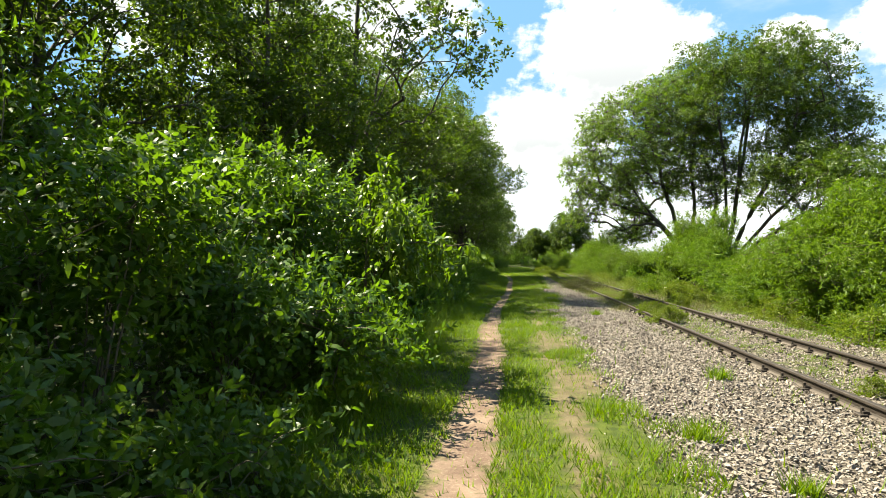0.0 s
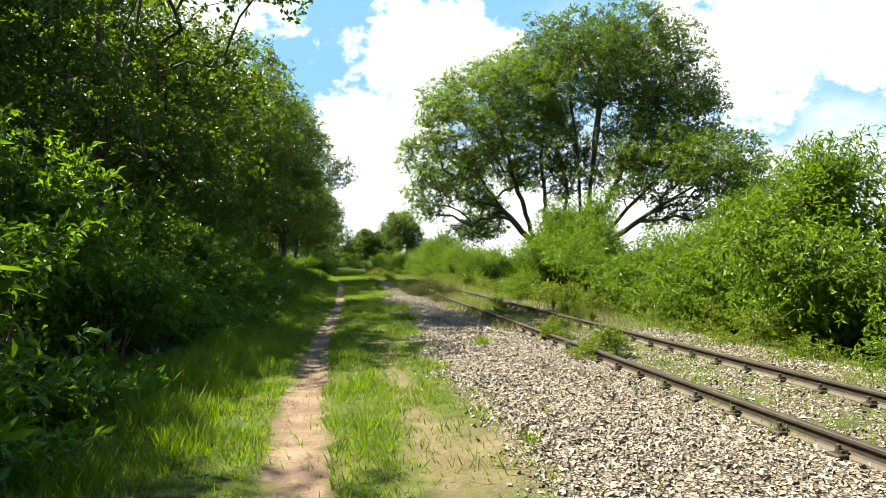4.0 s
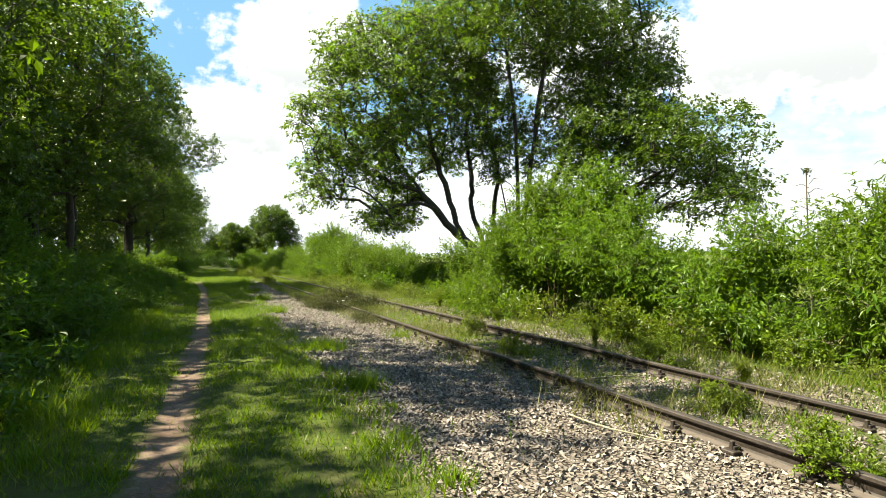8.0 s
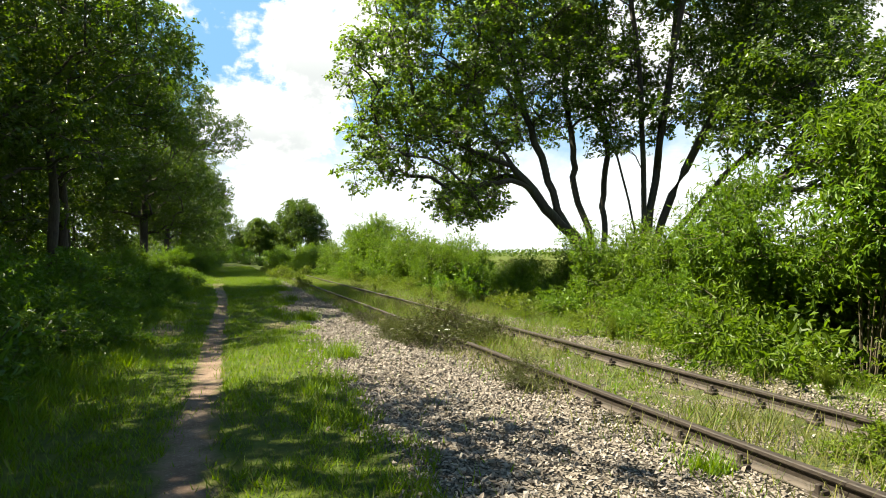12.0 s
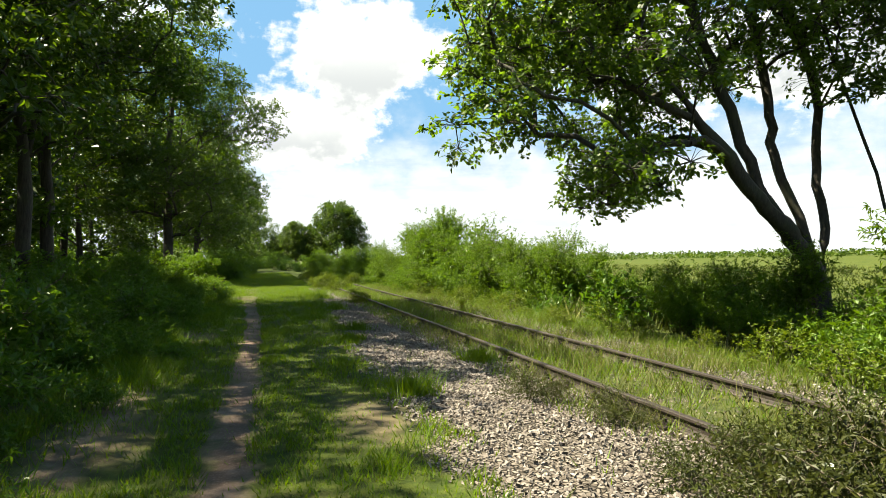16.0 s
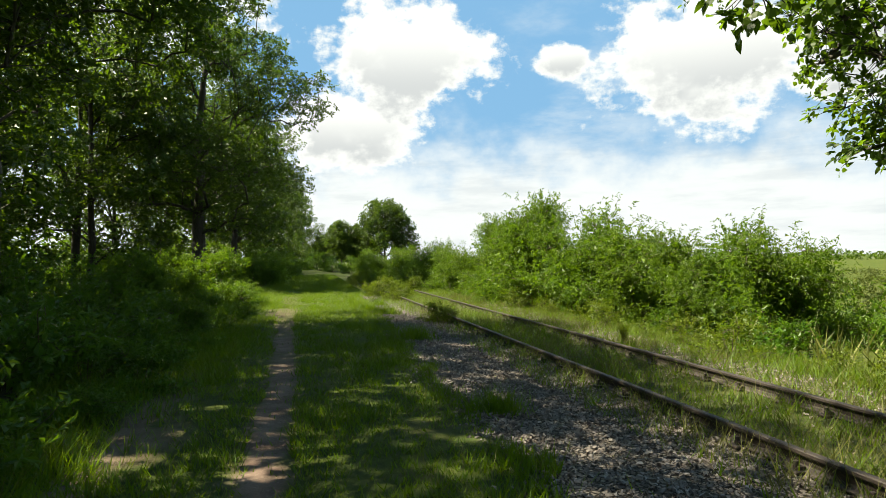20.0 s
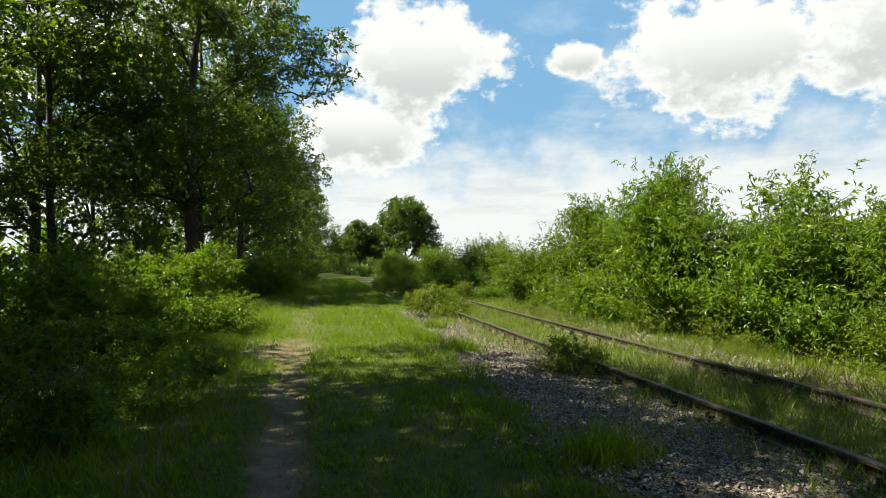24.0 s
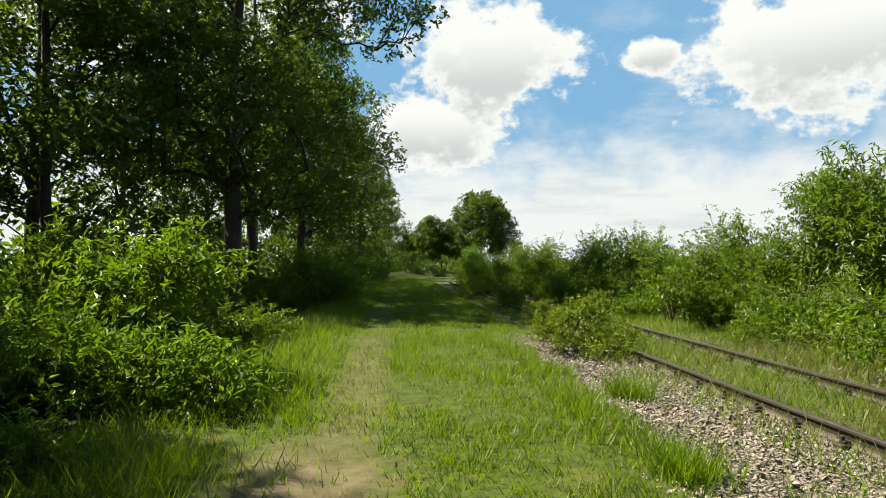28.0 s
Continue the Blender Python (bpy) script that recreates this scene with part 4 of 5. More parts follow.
put(shrub("small_shrub", LOW, 1.2, 1.9, 18, 270, 0.135, LEAF_SHADY, 42, 6, per=9),
    [(-3.3, 13.6, 10, 0.95), (-3.5, 17.0, 260, 0.9), (-3.6, 23.4, 170, 0.95), (-3.6, 27.6, 70, 0.85), (-3.1, 32.6, 330, 0.72), (-3.9, 35.4, 110, 1.0), (-3.0, 38.6, 230, 0.82),
     (-3.6, 43.4, 140, 0.72), (-4.2, 49.0, 60, 0.8), (-4.4, 54.4, 310, 0.7), (-5.8, 29.6, 120, 1.1), (-6.0, 35.0, 250, 1.05), (-6.2, 45.0, 150, 1.0), (-6.4, 52.0, 280, 1.0),
     (-8.2, 59.6, 40, 0.95), (-8.8, 66.2, 80, 1.1), (-3.6, 84, 90, 1.0), (-3.2, 97, 200, 1.1), (-2.8, 116, 50, 1.3), (-6, 102, 50, 1.9), (-5.5, 112, 150, 2.0), (-5.0, 124, 250, 2.0), (-4.6, 136, 0, 2.1), (-4.2, 150, 90, 2.2), (-3.4, 168, 30, 2.4), (0.4, 205, 70, 2.6), (1.2, 152, 20, 1.6), (3.2, 140, 110, 1.3), (5.4, 128, 210, 1.2), (-1.2, 172, 300, 2.0), (6.6, 118, 0, 1.1), (-2.5, 30.8, 0, 0.45), (-2.5, 36.8, 50, 0.5), (-2.45, 42.0, 100, 0.45), (-2.6, 47.6, 150, 0.5), (-2.5, 52.6, 200, 0.42), (-2.7, 56.0, 250, 0.45), (11.6, 40.2, 30, 0.6), (12.8, 39.0, 130, 0.7), (10.9, 41.6, 230, 0.5), (14.0, 40.4, 330, 0.8), (12.2, 37.0, 70, 0.6)])
put(shrub("small_shrub", LOW, 1.5, 1.25, 18, 270, 0.13, LEAF_SHADY, 49, 5, per=9),
    [(-3.5, 11.6, 0, 0.95), (-3.7, 20.2, 40, 1.0), (-3.6, 26.0, 290, 0.9), (-3.5, 30.0, 200, 1.0), (-4.3, 32.4, 20, 1.3), (-3.8, 40.8, 0, 1.0), (-3.1, 22.0, 80, 0.85), (-3.1, 24.8, 10, 0.9), (-3.0, 28.2, 120, 0.85), (-2.9, 34.0, 200, 0.7), (-3.0, 44.6, 40, 0.75), (-3.2, 49.6, 140, 0.75), (-2.9, 37.8, 240, 0.7), (-3.4, 46.2, 270, 0.85), (-3.7, 51.6, 190, 0.85),
     (-5.0, 39.4, 20, 1.25), (-5.2, 47.6, 80, 1.2), (-5.0, 57.2, 130, 0.9), (-6.5, 72, 200, 1.0), (-7.6, 77, 30, 1.2), (-3.4, 90, 10, 1.1), (-8.4, 82, 50, 1.6), (-8.0, 88, 150, 1.7), (-7.8, 95, 250, 1.8), (-8.6, 70, 20, 1.3), (-10.5, 78, 110, 1.8), (-3.0, 106, 300, 1.3), (-8.6, 40, 0, 1.6), (-8.6, 48, 90, 1.6), (-9, 33, 180, 1.6), (-9, 24, 180, 1.6)] + [(-2.1 + 0.3 * math.sin(i * 2.7), 33.5 + i * 1.75, i * 83, 0.36 + 0.1 * math.sin(i * 1.7)) for i in range(15)] + [(-14.6 + 1.3 * math.sin(i * 2.2), 8 + i * 4.6, i * 67, 2.7 + 0.5 * math.sin(i * 1.3)) for i in range(0, 24, 2)])
# bright shrubs left where the lane opens
put(shrub("bright_shrub", "bright green shrub with glossy hanging leaves", 1.5, 1.85, 28, 620, 0.12, LEAF_CHERRY, 43, 26, heart_leaf=1.0, fill=40, slim=0.32, hang=0.6),
    [(-3.3, 62.2, 0, 1.0), (-4.9, 61.3, 120, 1.05), (-5.0, 64.2, 220, 1.05), (-6.8, 62.4, 310, 1.0), (-3.7, 66.0, 60, 0.85), (-2.9, 75.6, 170, 0.95), (-3.8, 78.0, 290, 1.0), (-3.6, 59.4, 30, 0.6)])
# bright hedge right of the track
put(shrub("cherry_shrub", CHERRY, 1.95, 3.3, 34, 1300, 0.125, LEAF_CHERRY, 44, 16, slim=0.27, heart_leaf=1.0, loose=1.15, fill=110, hang=0.75),
    [(8.5, 17.2, 0, 1.04), (8.0, 13.2, 100, 0.9), (8.2, 9.2, 220, 0.92), (8.6, 20.8, 310, 0.86), (8.3, 26.3, 50, 0.82), (8.3, 30.2, 170, 1.05), (8.9, 28.4, 30, 1.1), (9.3, 19.8, 260, 1.08), (8.7, 60.6, 70, 1.14), (8.5, 31.7, 80, 0.88), (8.4, 33.8, 200, 0.66), (8.8, 5.0, 280, 0.9),
     (8.3, 65.2, 140, 1.0), (9.3, 62.6, 20, 1.05), (8.9, 68.6, 260, 1.0)])
put(shrub("hedge_shrub", "bushy light green shrub in the trackside thicket", 1.65, 2.8, 24, 560, 0.13, LEAF_CHERRY, 45, 10, slim=0.30, hang=0.7, per=11, loose=1.25, fill=65),
    [(7.6, 59.6, 0, 0.95), (9.9, 58.2, 120, 1.15), (7.5, 62.0, 240, 0.9), (7.1, 69.0, 20, 0.75), (7.2, 71.6, 140, 0.8), (9.0, 72.4, 260, 1.0), (6.4, 74.6, 40, 0.75), (8.2, 76.0, 160, 0.95),
     (6.8, 78.6, 280, 0.8), (8.4, 80.6, 180, 1.0), (5.8, 82.4, 300, 0.75), (7.6, 85.2, 80, 0.95), (4.9, 86.6, 200, 0.7), (6.4, 90.0, 320, 0.85), (4.6, 92.2, 100, 0.75),
     (7.4, 95.2, 220, 0.95), (5.0, 98.0, 340, 0.85), (11.2, 61.4, 10, 1.0), (8.7, 52.2, 60, 0.55), (9.2, 54.2, 200, 0.8), (7.8, 56.4, 330, 0.85), (10.4, 56.4, 110, 0.85),
     (9.8, 33.8, 90, 0.75), (9.3, 35.9, 210, 0.75), (7.9, 23.6, 330, 0.72), (6.4, 108, 150, 1.0), (10.6, 22.4, 40, 1.0), (10.8, 18.6, 250, 1.3), (10.5, 13.4, 10, 1.2), (9.2, 24.8, 200, 0.85), (9.2, 22.4, 60, 0.8), (10.8, 8.2, 300, 1.2),
     (9.1, 38.4, 150, 0.8), (10.0, 37.2, 40, 0.85), (10.9, 39.4, 270, 0.8), (9.6, 51.0, 130, 0.8), (11.2, 53.6, 20, 0.95), (10.8, 51.6, 290, 0.75), (8.4, 54.4, 80, 0.85), (8.7, 41.4, 20, 0.54), (10.3, 42.2, 250, 0.68), (12.4, 58.0, 70, 0.95), (13.4, 61.6, 170, 1.0), (12.2, 64.6, 280, 1.0), (14.6, 66.6, 10, 0.9), (11.6, 38.4, 100, 0.72), (10.2, 44.4, 310, 0.55), (11.0, 46.6, 40, 0.58), (12.6, 44.6, 100, 0.6), (13.2, 41.0, 190, 0.7), (9.3, 44.2, 30, 0.42), (10.4, 47.8, 130, 0.45), (12.2, 49.2, 230, 0.5), (12.8, 47.2, 330, 0.55), (8.9, 46.4, 80, 0.36), (14.4, 50.5, 10, 0.55)])
WEED = "small leafy shrub growing over the rail"
put(shrub("track_shrub", WEED, 0.8, 0.95, 18, 230, 0.10, LEAF_WEED, 46, 4, heart_leaf=1.2),
    [(2.95, 65.4, 0, 0.85), (3.8, 66.8, 90, 0.7), (3.4, 70.5, 180, 0.6), (5.0, 71.6, 270, 0.75), (3.6, 77.4, 130, 0.8), (2.9, 82.0, 220, 0.65), (3.4, 88.0, 310, 0.8),
     (6.6, 24.8, 70, 0.7), (4.3, 8.1, 160, 0.25), (3.8, 16.7, 250, 0.45), (4.5, 20.6, 110, 0.3), (3.86, 18.9, 40, 0.36), (4.3, 17.4, 190, 0.28), (3.3, 55.4, 140, 0.5), (4.3, 24.6, 20, 0.3), (4.6, 27.2, 200, 0.34), (5.6, 22.8, 300, 0.4)])
put(shrub("trackside_weed", "leafy green weed clump at the foot of the hedge", 0.75, 0.75, 14, 140, 0.085, LEAF_WEED, 50, 4, per=10, category="weed"),
    [(6.9 + 0.3 * math.sin(i * 2.7), 6.5 + i * 1.55, i * 77, 0.4 + 0.35 * (0.5 + 0.5 * math.sin(i * 1.9))) for i in range(41)])
put(shrub("field_shrub", "low dark green shrub on the open land beyond the track", 0.75, 0.75, 14, 110, 0.10, LEAF_SHADY, 52, 4, per=10, fill=20),
    [(9.4 + 1.4 * math.sin(i * 2.1), 43.5 + i * 1.1, i * 50, 0.75) for i in range(9)] + [(12.3 + 3.2 * math.sin(i * 2.4), 44.0 + i * 1.0, i * 31, 1.2 + 0.4 * math.sin(i)) for i in range(14)])
put(shrub("bramble_thicket", "brownish bramble thicket sprawling across the ballast", 1.0, 0.95, 30, 400, 0.075, LEAF_BRAMBLE, 47, 6, category="bramble", per=8, heart_leaf=1.0),
    [(3.5, 34.3, 0, 0.72), (4.2, 34.7, 90, 0.6), (3.0, 35.2, 300, 0.42), (3.7, 35.3, 250, 0.5), (3.1, 34.7, 200, 0.42), (3.35, 37.1, 20, 0.32), (2.9, 38.2, 120, 0.35), (3.4, 30.6, 0, 0.35)])


def leaning_sapling():
    """Thin stems arching out over the path, hung with leaves."""
    rng = np.random.default_rng(61)
    thing = tagged(new("leaning_sapling"), "thin sapling arching over the path with drooping backlit leaves", "sapling")
    chains, st, di, ln = [], [], [], []
    for end, top in (((1.45, -0.9, 1.70), 2.15), ((1.15, -0.45, 1.95), 2.4), ((0.75, -1.1, 2.2), 2.6), ((1.0, 0.3, 1.5), 2.0), ((0.5, -0.5, 2.75), 2.8)):
        s = np.linspace(0, 1, 12)[:, None]
        pts = np.array([[end[0], end[1], 0]]) * s ** 1.4 + np.array([[0, 0, 1.0]]) * (np.sin(s * 2.1) / math.sin(1.57) * top * (1 - s) + end[2] * s ** 1.2)
        pts += rng.normal(0, 0.012, pts.shape) * s
        pts[0, 2] = -0.05
        v, f = tubes([(pts, np.linspace(0.014, 0.003, 12))], 5)
        part("stem", tri_mesh("stem", v, f, TWIG, smooth=True), thing)
        for k in range(32):
            g = rng.uniform(0.35, 1.0) * 10.99
            i = int(g)
            st.append(pts[i] + (pts[i + 1] - pts[i]) * (g - i))
            di.append(rng.normal(0, 0.5, 3) + unit(pts[11] - pts[8]) * 0.6 + np.array([0, 0, -0.35]))
            ln.append(rng.uniform(0.18, 0.42))
    v, f = shoots(np.array(st), np.array(di), np.array(ln), 9, rng, 0.105, 0.046, 0.45, fine="broad", hang=0.6)
    part("foliage", tri_mesh("foliage", v, f, LEAF_CHERRY, smooth=True), thing)
    thing.matrix_basis = pose(-2.0, 8.1, 0)


leaning_sapling()


# ---- ballast stones ----


def build_ballast():
    """Angular stones piled over the track bed."""
    rng = np.random.default_rng(5)
    proto = np.array([(1, 0.7, -0.3), (-0.9, 0.8, -0.3), (-1, -0.7, -0.3), (0.9, -0.8, -0.3), (0.45, 0.05, 0.75), (-0.5, -0.05, 0.7)])
    faces = np.array([(0, 1, 5), (0, 5, 4), (1, 2, 5), (2, 3, 4), (2, 4, 5), (3, 0, 4)])
    pts = []
    for k in range(190000):
        y = rng.uniform(1.5, 69)
        x = rng.uniform(0.7, 6.6)
        e = bed_edge(y)
        if x < e and rng.uniform() > math.exp(-(e - x) / 0.10) * 0.5:
            continue
        if x > 3.80 and (y > 70 or rng.uniform() > (0.5 if x > 5.3 else 0.38 if y < 26 else 0.06)) or abs(x - 3.7) < 0.07 or abs(x - 5.205) < 0.07:
            continue
        if y > 64.5 and rng.uniform() > (69 - y) / 4.5:
            continue
        pts.append((x, y, height(x, y)))
    p = np.array(pts)
    k = len(p)
    r = rng.uniform(0.010, 0.023, k)
    v = proto[None] * r[:, None, None] * rng.uniform(0.65, 1.3, (k, 6, 1)) * rng.uniform([0.95, 0.7, 0.55], [1.4, 1.0, 0.95], (k, 1, 3))
    q = unit(rng.normal(0, 1, (k, 4)) + np.array([2.2, 0, 0, 0]))
    w, a, b, c = q.T
    rot = np.stack([1 - 2 * (b * b + c * c), 2 * (a * b - c * w), 2 * (a * c + b * w), 2 * (a * b + c * w), 1 - 2 * (a * a + c * c), 2 * (b * c - a * w),
                    2 * (a * c - b * w), 2 * (b * c + a * w), 1 - 2 * (a * a + b * b)], -1).reshape(k, 3, 3)
    spin = rng.uniform(0, 2 * np.pi, k)
    v = np.einsum("kij,knj->kni", rot, v)
    cs, sn = np.cos(spin)[:, None], np.sin(spin)[:, None]
    v = np.stack([v[..., 0] * cs - v[..., 1] * sn, v[..., 0] * sn + v[..., 1] * cs, v[..., 2]], -1)
    v += p[:, None, :]
    v[..., 2] += (r * rng.uniform(-0.1, 0.9, k))[:, None]
    f = faces[None] + (np.arange(k) * 6)[:, None, None]
    ob = new("ballast_stones", tri_mesh("ballast_stones", v.reshape(-1, 3), f.reshape(-1, 3), STONE))
    tagged(ob, "loose angular pale grey ballast stones along the track", "gravel", kind="stuff")


build_ballast()

# ---- grass ----


def blades(name, label, p, tall, wide, mat, seed, flop=0.7):
    rng = np.random.default_rng(seed)
    k = len(p)
    a = rng.uniform(0, 2 * np.pi, k)
    side = np.stack([np.cos(a), np.sin(a), np.zeros(k)], -1) * (wide * rng.uniform(0.6, 1.3, k))[:, None]
    h = np.asarray(tall) * rng.uniform(0.5, 1.3, k)
    b = a + rng.normal(1.57, 0.8, k)
    bend = np.stack([np.cos(b) * flop, np.sin(b) * flop, np.ones(k)], -1) * h[:, None]
    v = np.stack([p - side, p + side, p + bend * rng.uniform([0.5, 0.5, 0.9], [1.3, 1.3, 1.0], (k, 3))], 1).reshape(-1, 3)
    f = np.arange(3 * k).reshape(-1, 3)
    tagged(new(name, tri_mesh(name, v, f, mat)), label, "grass", kind="stuff")


BARE = ((-1.45, 37.6, 0.75), (-0.95, 58.6, 1.0), (-1.3, 45.0, 0.5), (1.0, 37.6, 0.55), (0.75, 12.0, 0.7), (0.8, 8.0, 0.6))


def build_grass():
    rng = np.random.default_rng(8)
    lush, lush_h, dry, dry_h = [], [], [], []

    def z(x, y):
        return (x, y, height(x, y) - 0.005)

    for k in range(860000):
        y = 1.0 + 114 * rng.uniform() ** 1.25
        x = rng.uniform(-3.0, 2.6)
        d = abs(x - path_x(y) + 0.08 * wave(0, y, 0.9, 9.0))
        open_lane = min(1, max(0, (y - 54) / 8))
        bare = 0.17 + 0.22 * open_lane + (0.06 if y < 18 else 0)
        if d < bare and rng.uniform() > 0.06 + 0.45 * open_lane:
            continue
        edge = bed_edge(y) if y < 67 else 9
        if x > edge + 0.15 and rng.uniform() > 0.02:
            continue
        if any(((x - sx) / sr) ** 2 + ((y - sy) * 0.45 / sr) ** 2 < 0.55 and rng.uniform() > 0.2 for sx, sy, sr in BARE):
            continue
        tuft = wave(x, y, 1.6, 2.0) + 0.6 * wave(x, y, 4.5, 4.0)
        worn = x > 0.25 and y < 20 and wave(x, y, 1.1, 6.0) > -0.05
        if rng.uniform() > 0.62 + 0.7 * tuft or worn and rng.uniform() > 0.25:
            continue
        h = 0.055 + 0.05 * max(0, tuft + 0.3)
        if x < -1.0:
            h += 0.16 * min(1, (-1.0 - x) / 1.0) * (0.7 + 0.9 * max(0, tuft + 0.2))
        if x > edge - 0.5:
            h += 0.06 * max(0, tuft + 0.4)
        h *= 1 + 0.2 * open_lane
        (dry if rng.uniform() < 0.10 else lush).append(z(x, y))
        (dry_h if len(dry) > len(dry_h) else lush_h).append(h)
    for k in range(170000):
        y = rng.uniform(3, 80)
        x = rng.uniform(2.9, 8.0)
        late = min(1, max(0, (y - 32) / 8))
        if x < 3.55 and rng.uniform() > 0.25 + 0.25 * late:
            continue
        t = wave(x, y, 1.2, 12.0) + 0.5 * wave(x, y, 4.0, 14.0)
        if rng.uniform() > 0.30 + (0.25 if 19 < y < 33 and x > 3.7 else 0) + 0.55 * late + 0.8 * t:
            continue
        h = 0.06 + 0.09 * max(0, t + 0.3) + 0.08 * late
        (dry if rng.uniform() < 0.28 else lush).append(z(x, y))
        (dry_h if len(dry) > len(dry_h) else lush_h).append(h)
    for k in range(42000):
        y = rng.uniform(20, 66)
        x = rng.choice((3.45, 4.1, 4.7, 5.75, 6.1)) + rng.normal(0, 0.22)
        if wave(x, y, 0.9, 31.0) + 0.5 * wave(x, y, 3.0, 33.0) > rng.uniform(-0.25, 0.5):
            dry.append(z(x, y))
            dry_h.append(rng.uniform(0.14, 0.34))
    for cx, cy, r, hh in ((1.55, 5.6, 0.14, 0.2), (1.9, 4.4, 0.1, 0.15), (2.7, 8.8, 0.15, 0.18), (2.3, 18.3, 0.15, 0.16), (1.5, 33.0, 0.3, 0.26), (1.6, 38.6, 0.3, 0.28), (1.9, 45.4, 0.25, 0.25),
                          (2.0, 51.5, 0.35, 0.3), (2.2, 57.8, 0.4, 0.3), (1.8, 59.0, 0.3, 0.3), (1.3, 22.6, 0.3, 0.22), (1.5, 25.8, 0.35, 0.22), (2.4, 61.8, 0.3, 0.3), (3.2, 41.0, 0.3, 0.3), (3.3, 27.5, 0.16, 0.16)):
        for k in range(int(1500 * r)):
            lush.append(z(cx + rng.normal(0, r * 0.5), cy + rng.normal(0, r * 0.5)))
            lush_h.append(hh)
    blades("grass", "fresh green grass growing beside the footpath", np.array(lush), np.array(lush_h), 0.006, GRASS, 81)
    blades("dry_grass", "yellowed dry grass among the stones and rails", np.array(dry), np.array(dry_h), 0.005, DRY_GRASS, 82)


build_grass()


LEAF_HEATH = leaf_material("heath_leaf", (0.0168, 0.0286, 0.00336), (0.0588, 0.0739, 0.0084), (0.0924, 0.126, 0.0101), 0.3, 0.6)


def build_field():
    """Rough growth on the open land right of the track, and the distant woods."""
    rng = np.random.default_rng(9)
    p, h = [], []
    for k in range(150000):
        x, y = 8.8 + 55 * rng.uniform() ** 1.7, rng.uniform(5, 130)
        t = wave(x, y, 0.5, 21.0) + 0.6 * wave(x, y, 1.7, 23.0)
        if rng.uniform() > 0.35 + 1.1 * t:
            continue
        p.append((x, y, height(x, y) - 0.02))
        h.append(0.22 + 0.35 * max(0, t + 0.2))
    p, h = np.array(p), np.array(h)
    blades("field_growth", "rough tawny green grass on open land", p, h, 0.018, LEAF_HEATH, 83)
    p, h = [], []
    for k in range(60000):
        x, y = 8.4 + 90 * rng.uniform() ** 1.6, rng.uniform(20, 190)
        if wave(x, y, 0.22, 41.0) + 0.7 * wave(x, y, 1.1, 43.0) > rng.uniform(-0.1, 0.4):
            p.append((x, y, height(x, y) - 0.02))
            h.append(rng.uniform(0.3, 0.75))
    blades("field_straw", "tall straw-coloured grass in drifts on open land", np.array(p), np.array(h), 0.022, DRY_GRASS, 84)
    k = 1500
    x, y = 13 + 70 * rng.uniform(0, 1, k) ** 1.5, rng.uniform(25, 200, k)
    base = np.array([(a, b, height(a, b)) for a, b in zip(x, y)])
    wide = rng.uniform(0.25, 0.75, k)
    p = np.repeat(base, 42, 0) + rng.normal(0, 1, (k * 42, 3)) * np.repeat(wide, 42)[:, None] * (0.6, 0.6, 0.35) + (0, 0, 0.35)
    v, f = leaf_arrays(p, rng.normal(0, 1, (len(p), 3)) + (0, 0, 0.8), rng, 0.24, 0.13)
    tagged(new("field_scrub", tri_mesh("field_scrub", v, f, LEAF_HEATH)), "low green scrub clumps scattered over open land", "scrub", kind="stuff")
    k = 34000
    a = rng.uniform(0, 2 * np.pi, k)
    r = rng.uniform(380, 430, k)
    top = 2.6 + 0.9 * np.abs(np.sin(a * 23)) * np.abs(np.sin(a * 9 + 1)) + 0.8 * np.maximum(0, np.sin(a * 3 + 0.5))
    p = np.stack([np.sin(a) * r, 30 + np.cos(a) * r, -1.2 + rng.uniform(0, 1, k) * top], -1)
    v, f = leaf_arrays(p, rng.normal(0, 1, (k, 3)), rng, 1.7, 1.4)
    tagged(new("distant_woods", tri_mesh("distant_woods", v, f, LEAF_WOOD)), "low dark line of distant woods", "woods", kind="stuff")


build_field()

# ---- feathery weed and white flower heads by the rails ----


def feathery_weed(x, y, tall, seed):
    rng = np.random.default_rng(seed)
    thing = tagged(new("feathery_weed"), "fine feathery pale green weed standing beside the rail", "weed", "feathery weeds by the rails")
    thing.location = (x, y, height(x, y) - 0.01)
    chains, p, d = [], [], []
    for i in range(26):
        a, r = rng.uniform(0, 6.28), tall * rng.uniform(0.05, 0.38)
        end = np.array((math.cos(a) * r, math.sin(a) * r, tall * rng.uniform(0.6, 1.0)))
        pts = [end * np.array((f * f, f * f, f)) for f in (0.0, 0.35, 0.7, 1.0)]
        chains.append((pts, (0.004, 0.0035, 0.0025, 0.0015)))
        for f in np.linspace(0.15, 1.0, 26):
            p.append(end * np.array((f * f, f * f, f)))
            d.append(rng.normal(0, 1, 3) + (0, 0, 0.9))
    v, f = tubes(chains, 3)
    tagged(part("stemwork", tri_mesh("stemwork", v, f, LEAF_WEED), thing), kind="stuff")
    v, f = leaf_arrays(np.array(p), np.array(d), rng, 0.055, 0.009)
    part("foliage", tri_mesh("foliage", v, f, LEAF_WEED), thing)


def petal_material():
    m, n = material("white_petal")
    pos = n.add("ShaderNodeTexCoord").outputs["Object"]
    col = n.mix(n.noise(pos, 60.0, 3.0), (0.62, 0.62, 0.55), (0.8, 0.8, 0.76))
    n.add("ShaderNodeOutputMaterial", Surface=n.add("ShaderNodeBsdfPrincipled", Base_Color=col, Roughness=0.6))
    return m


PETAL = petal_material()


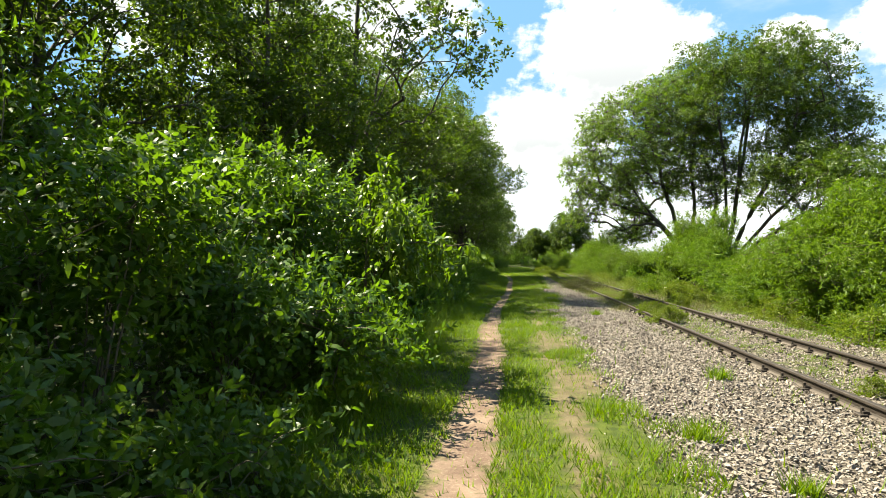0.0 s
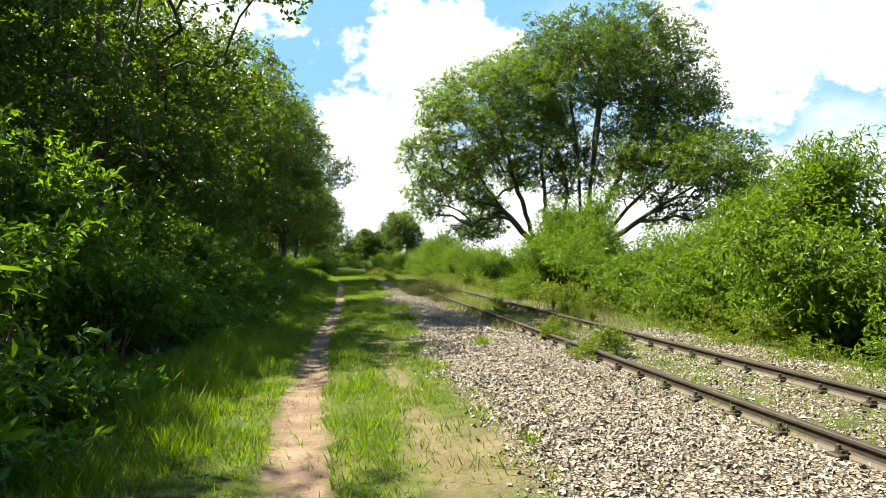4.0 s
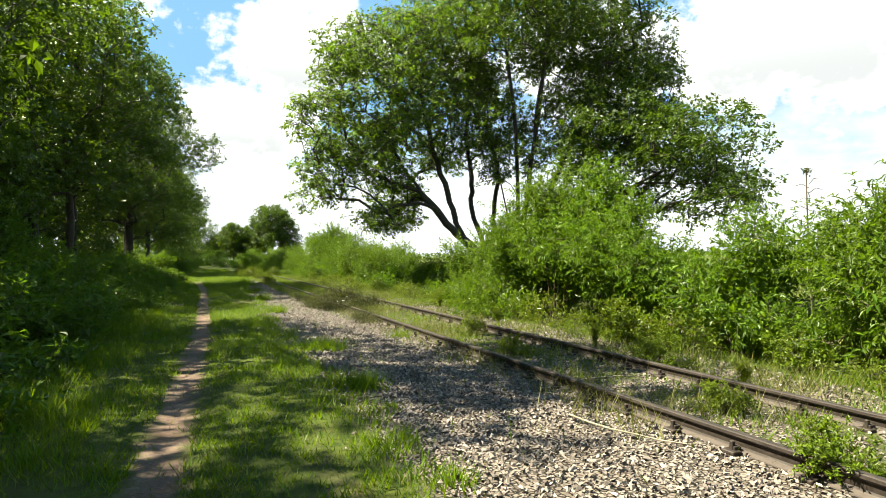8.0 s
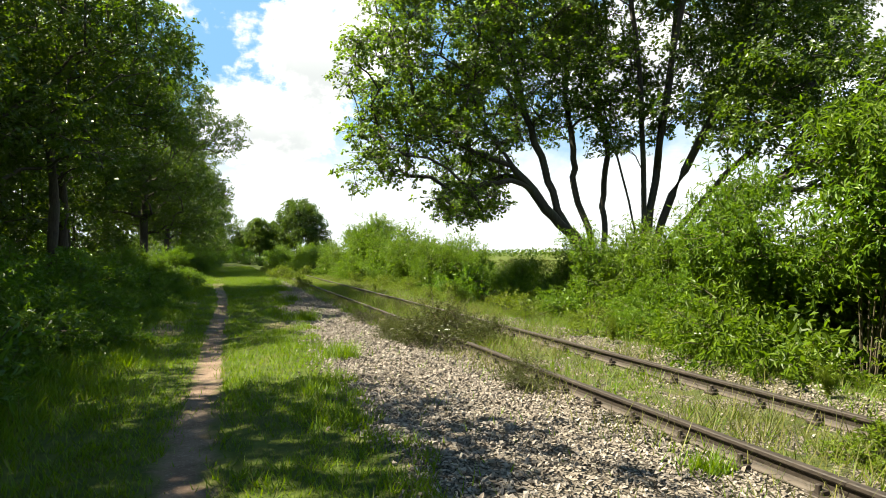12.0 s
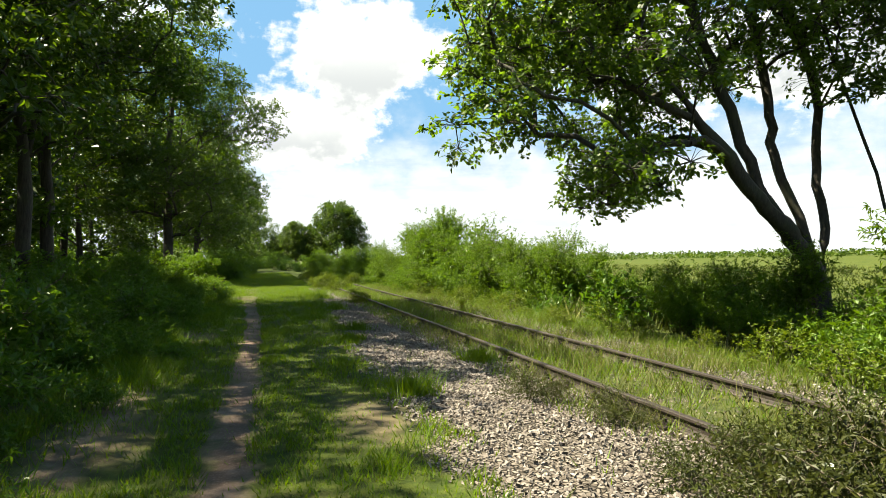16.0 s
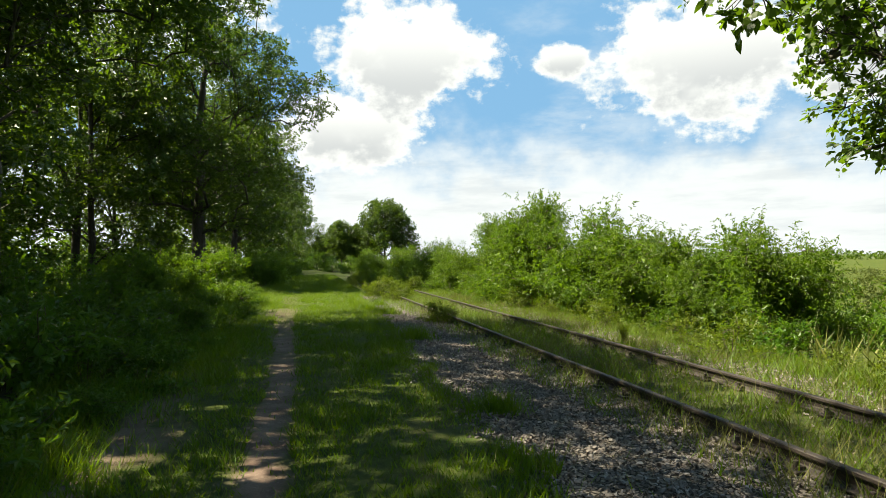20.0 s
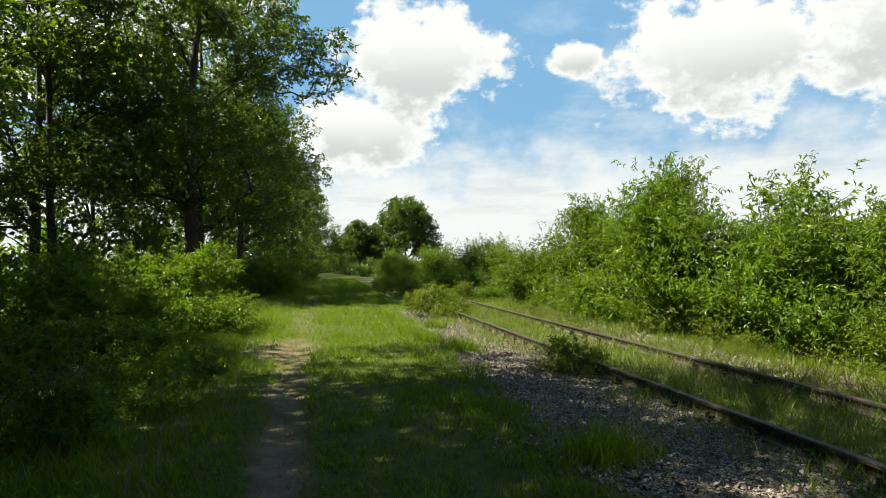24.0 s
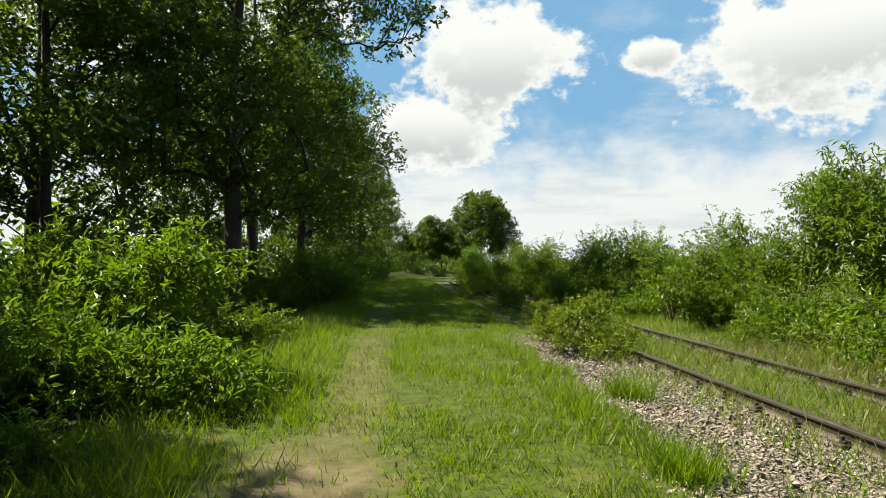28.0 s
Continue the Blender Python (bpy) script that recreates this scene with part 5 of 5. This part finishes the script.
def white_flower(x, y, tall, seed):
    """An umbel: one stalk and a flat head of tiny petals."""
    rng = np.random.default_rng(seed)
    thing = tagged(new("white_flower"), "white flat-topped wild flower head among the brambles", "flower", "white flowers by the rail")
    thing.location = (x, y, height(x, y) - 0.01)
    v, f = tubes([([(0, 0, 0), (0.01, 0.01, tall * 0.6), (0, 0, tall)], (0.004, 0.003, 0.002))] + [([(0, 0, tall * 0.85), (math.cos(a) * 0.03, math.sin(a) * 0.03, tall)], (0.0015, 0.001)) for a in range(7)], 4)
    part("stalk", tri_mesh("stalk", v, f, LEAF_WEED), thing)
    a, r = rng.uniform(0, 6.28, 90), 0.045 * np.sqrt(rng.uniform(0, 1, 90))
    p = np.stack([np.cos(a) * r, np.sin(a) * r, tall + 0.008 - r * r * 3 + rng.normal(0, 0.003, 90)], -1)
    v, f = leaf_arrays(p, rng.normal(0, 1, (90, 3)) * (1, 1, 0.2), rng, 0.011, 0.009)
    part("flower_head", tri_mesh("flower_head", v, f, PETAL), thing)


for i, (x, y, tall) in enumerate(((5.75, 24.6, 0.6), (6.0, 28.8, 0.42), (5.6, 21.4, 0.34), (6.15, 33.0, 0.5), (5.8, 50.2, 0.4))):
    feathery_weed(x, y, tall, 90 + i)
for i, (x, y, tall) in enumerate(((3.35, 34.0, 0.30), (3.5, 33.95, 0.32), (3.25, 34.6, 0.36), (6.3, 27.4, 0.4), (6.2, 31.0, 0.42))):
    white_flower(x, y, tall, 120 + i)

# ---- sticks on the ballast ----


def fallen_stick(label, pts, thick, seed):
    rng = np.random.default_rng(seed)
    pts = [np.array((x, y, height(x, y) + 0.035 + thick)) + rng.normal(0, 0.006, 3) for x, y in pts]
    v, f = tubes([(pts, np.linspace(thick, thick * 0.45, len(pts)))], 6)
    tagged(new("fallen_stick", tri_mesh("fallen_stick", v, f, PALE_WOOD, smooth=True)), label, "stick")


PALE_WOOD = bark_material("weathered_wood", (0.15, 0.125, 0.09), (0.31, 0.27, 0.21))
fallen_stick("thin pale bent stick lying on the ballast by the rail", [(2.95, 20.9), (2.98, 20.6), (3.02, 20.35), (3.12, 20.15), (3.22, 19.95), (3.34, 19.8)], 0.011, 1)
fallen_stick("short dry twig lying between the rails", [(4.1, 22.4), (4.3, 22.35), (4.55, 22.36), (4.8, 22.2)], 0.008, 2)
fallen_stick("thin dry twig lying between the rails", [(4.05, 20.7), (4.3, 20.85), (4.6, 20.9)], 0.007, 3)


# ---- dead stalk behind the hedge ----


def dead_stalk(x, y, tall):
    rng = np.random.default_rng(71)
    thing = tagged(new("dead_stalk"), "tall thin dead stalk with bare side twigs behind the hedge", "plant")
    thing.location = (x, y, height(x, y) - 0.05)
    stem = [np.array((0.02 * math.sin(z), 0.01 * z, z * tall / 6)) for z in range(7)]
    v, f = tubes([(stem, np.linspace(0.028, 0.012, 7))], 6)
    part("stem", tri_mesh("stem", v, f, TWIG, smooth=True), thing)
    twigs = []
    for i in range(16):
        z = tall * (0.55 + 0.4 * i / 16)
        a = i * 2.4
        reach = 0.62 - 0.4 * i / 16
        twigs.append(([np.array((0, 0, z)), np.array((math.cos(a) * reach * 0.5, math.sin(a) * reach * 0.5, z + 0.1)), np.array((math.cos(a) * reach, math.sin(a) * reach, z + 0.06))], (0.009, 0.007, 0.004)))
    v, f = tubes(twigs, 4)
    part("twigs", tri_mesh("twigs", v, f, TWIG, smooth=True), thing)
    p = np.array((0, 0.06, tall)) + rng.normal(0, 1, (70, 3)) * (0.05, 0.05, 0.04)
    v, f = leaf_arrays(p, rng.normal(0, 1, (70, 3)), rng, 0.06, 0.03)
    part("seed_head", tri_mesh("seed_head", v, f, LEAF_BRAMBLE), thing)


dead_stalk(11.4, 25.2, 3.65)
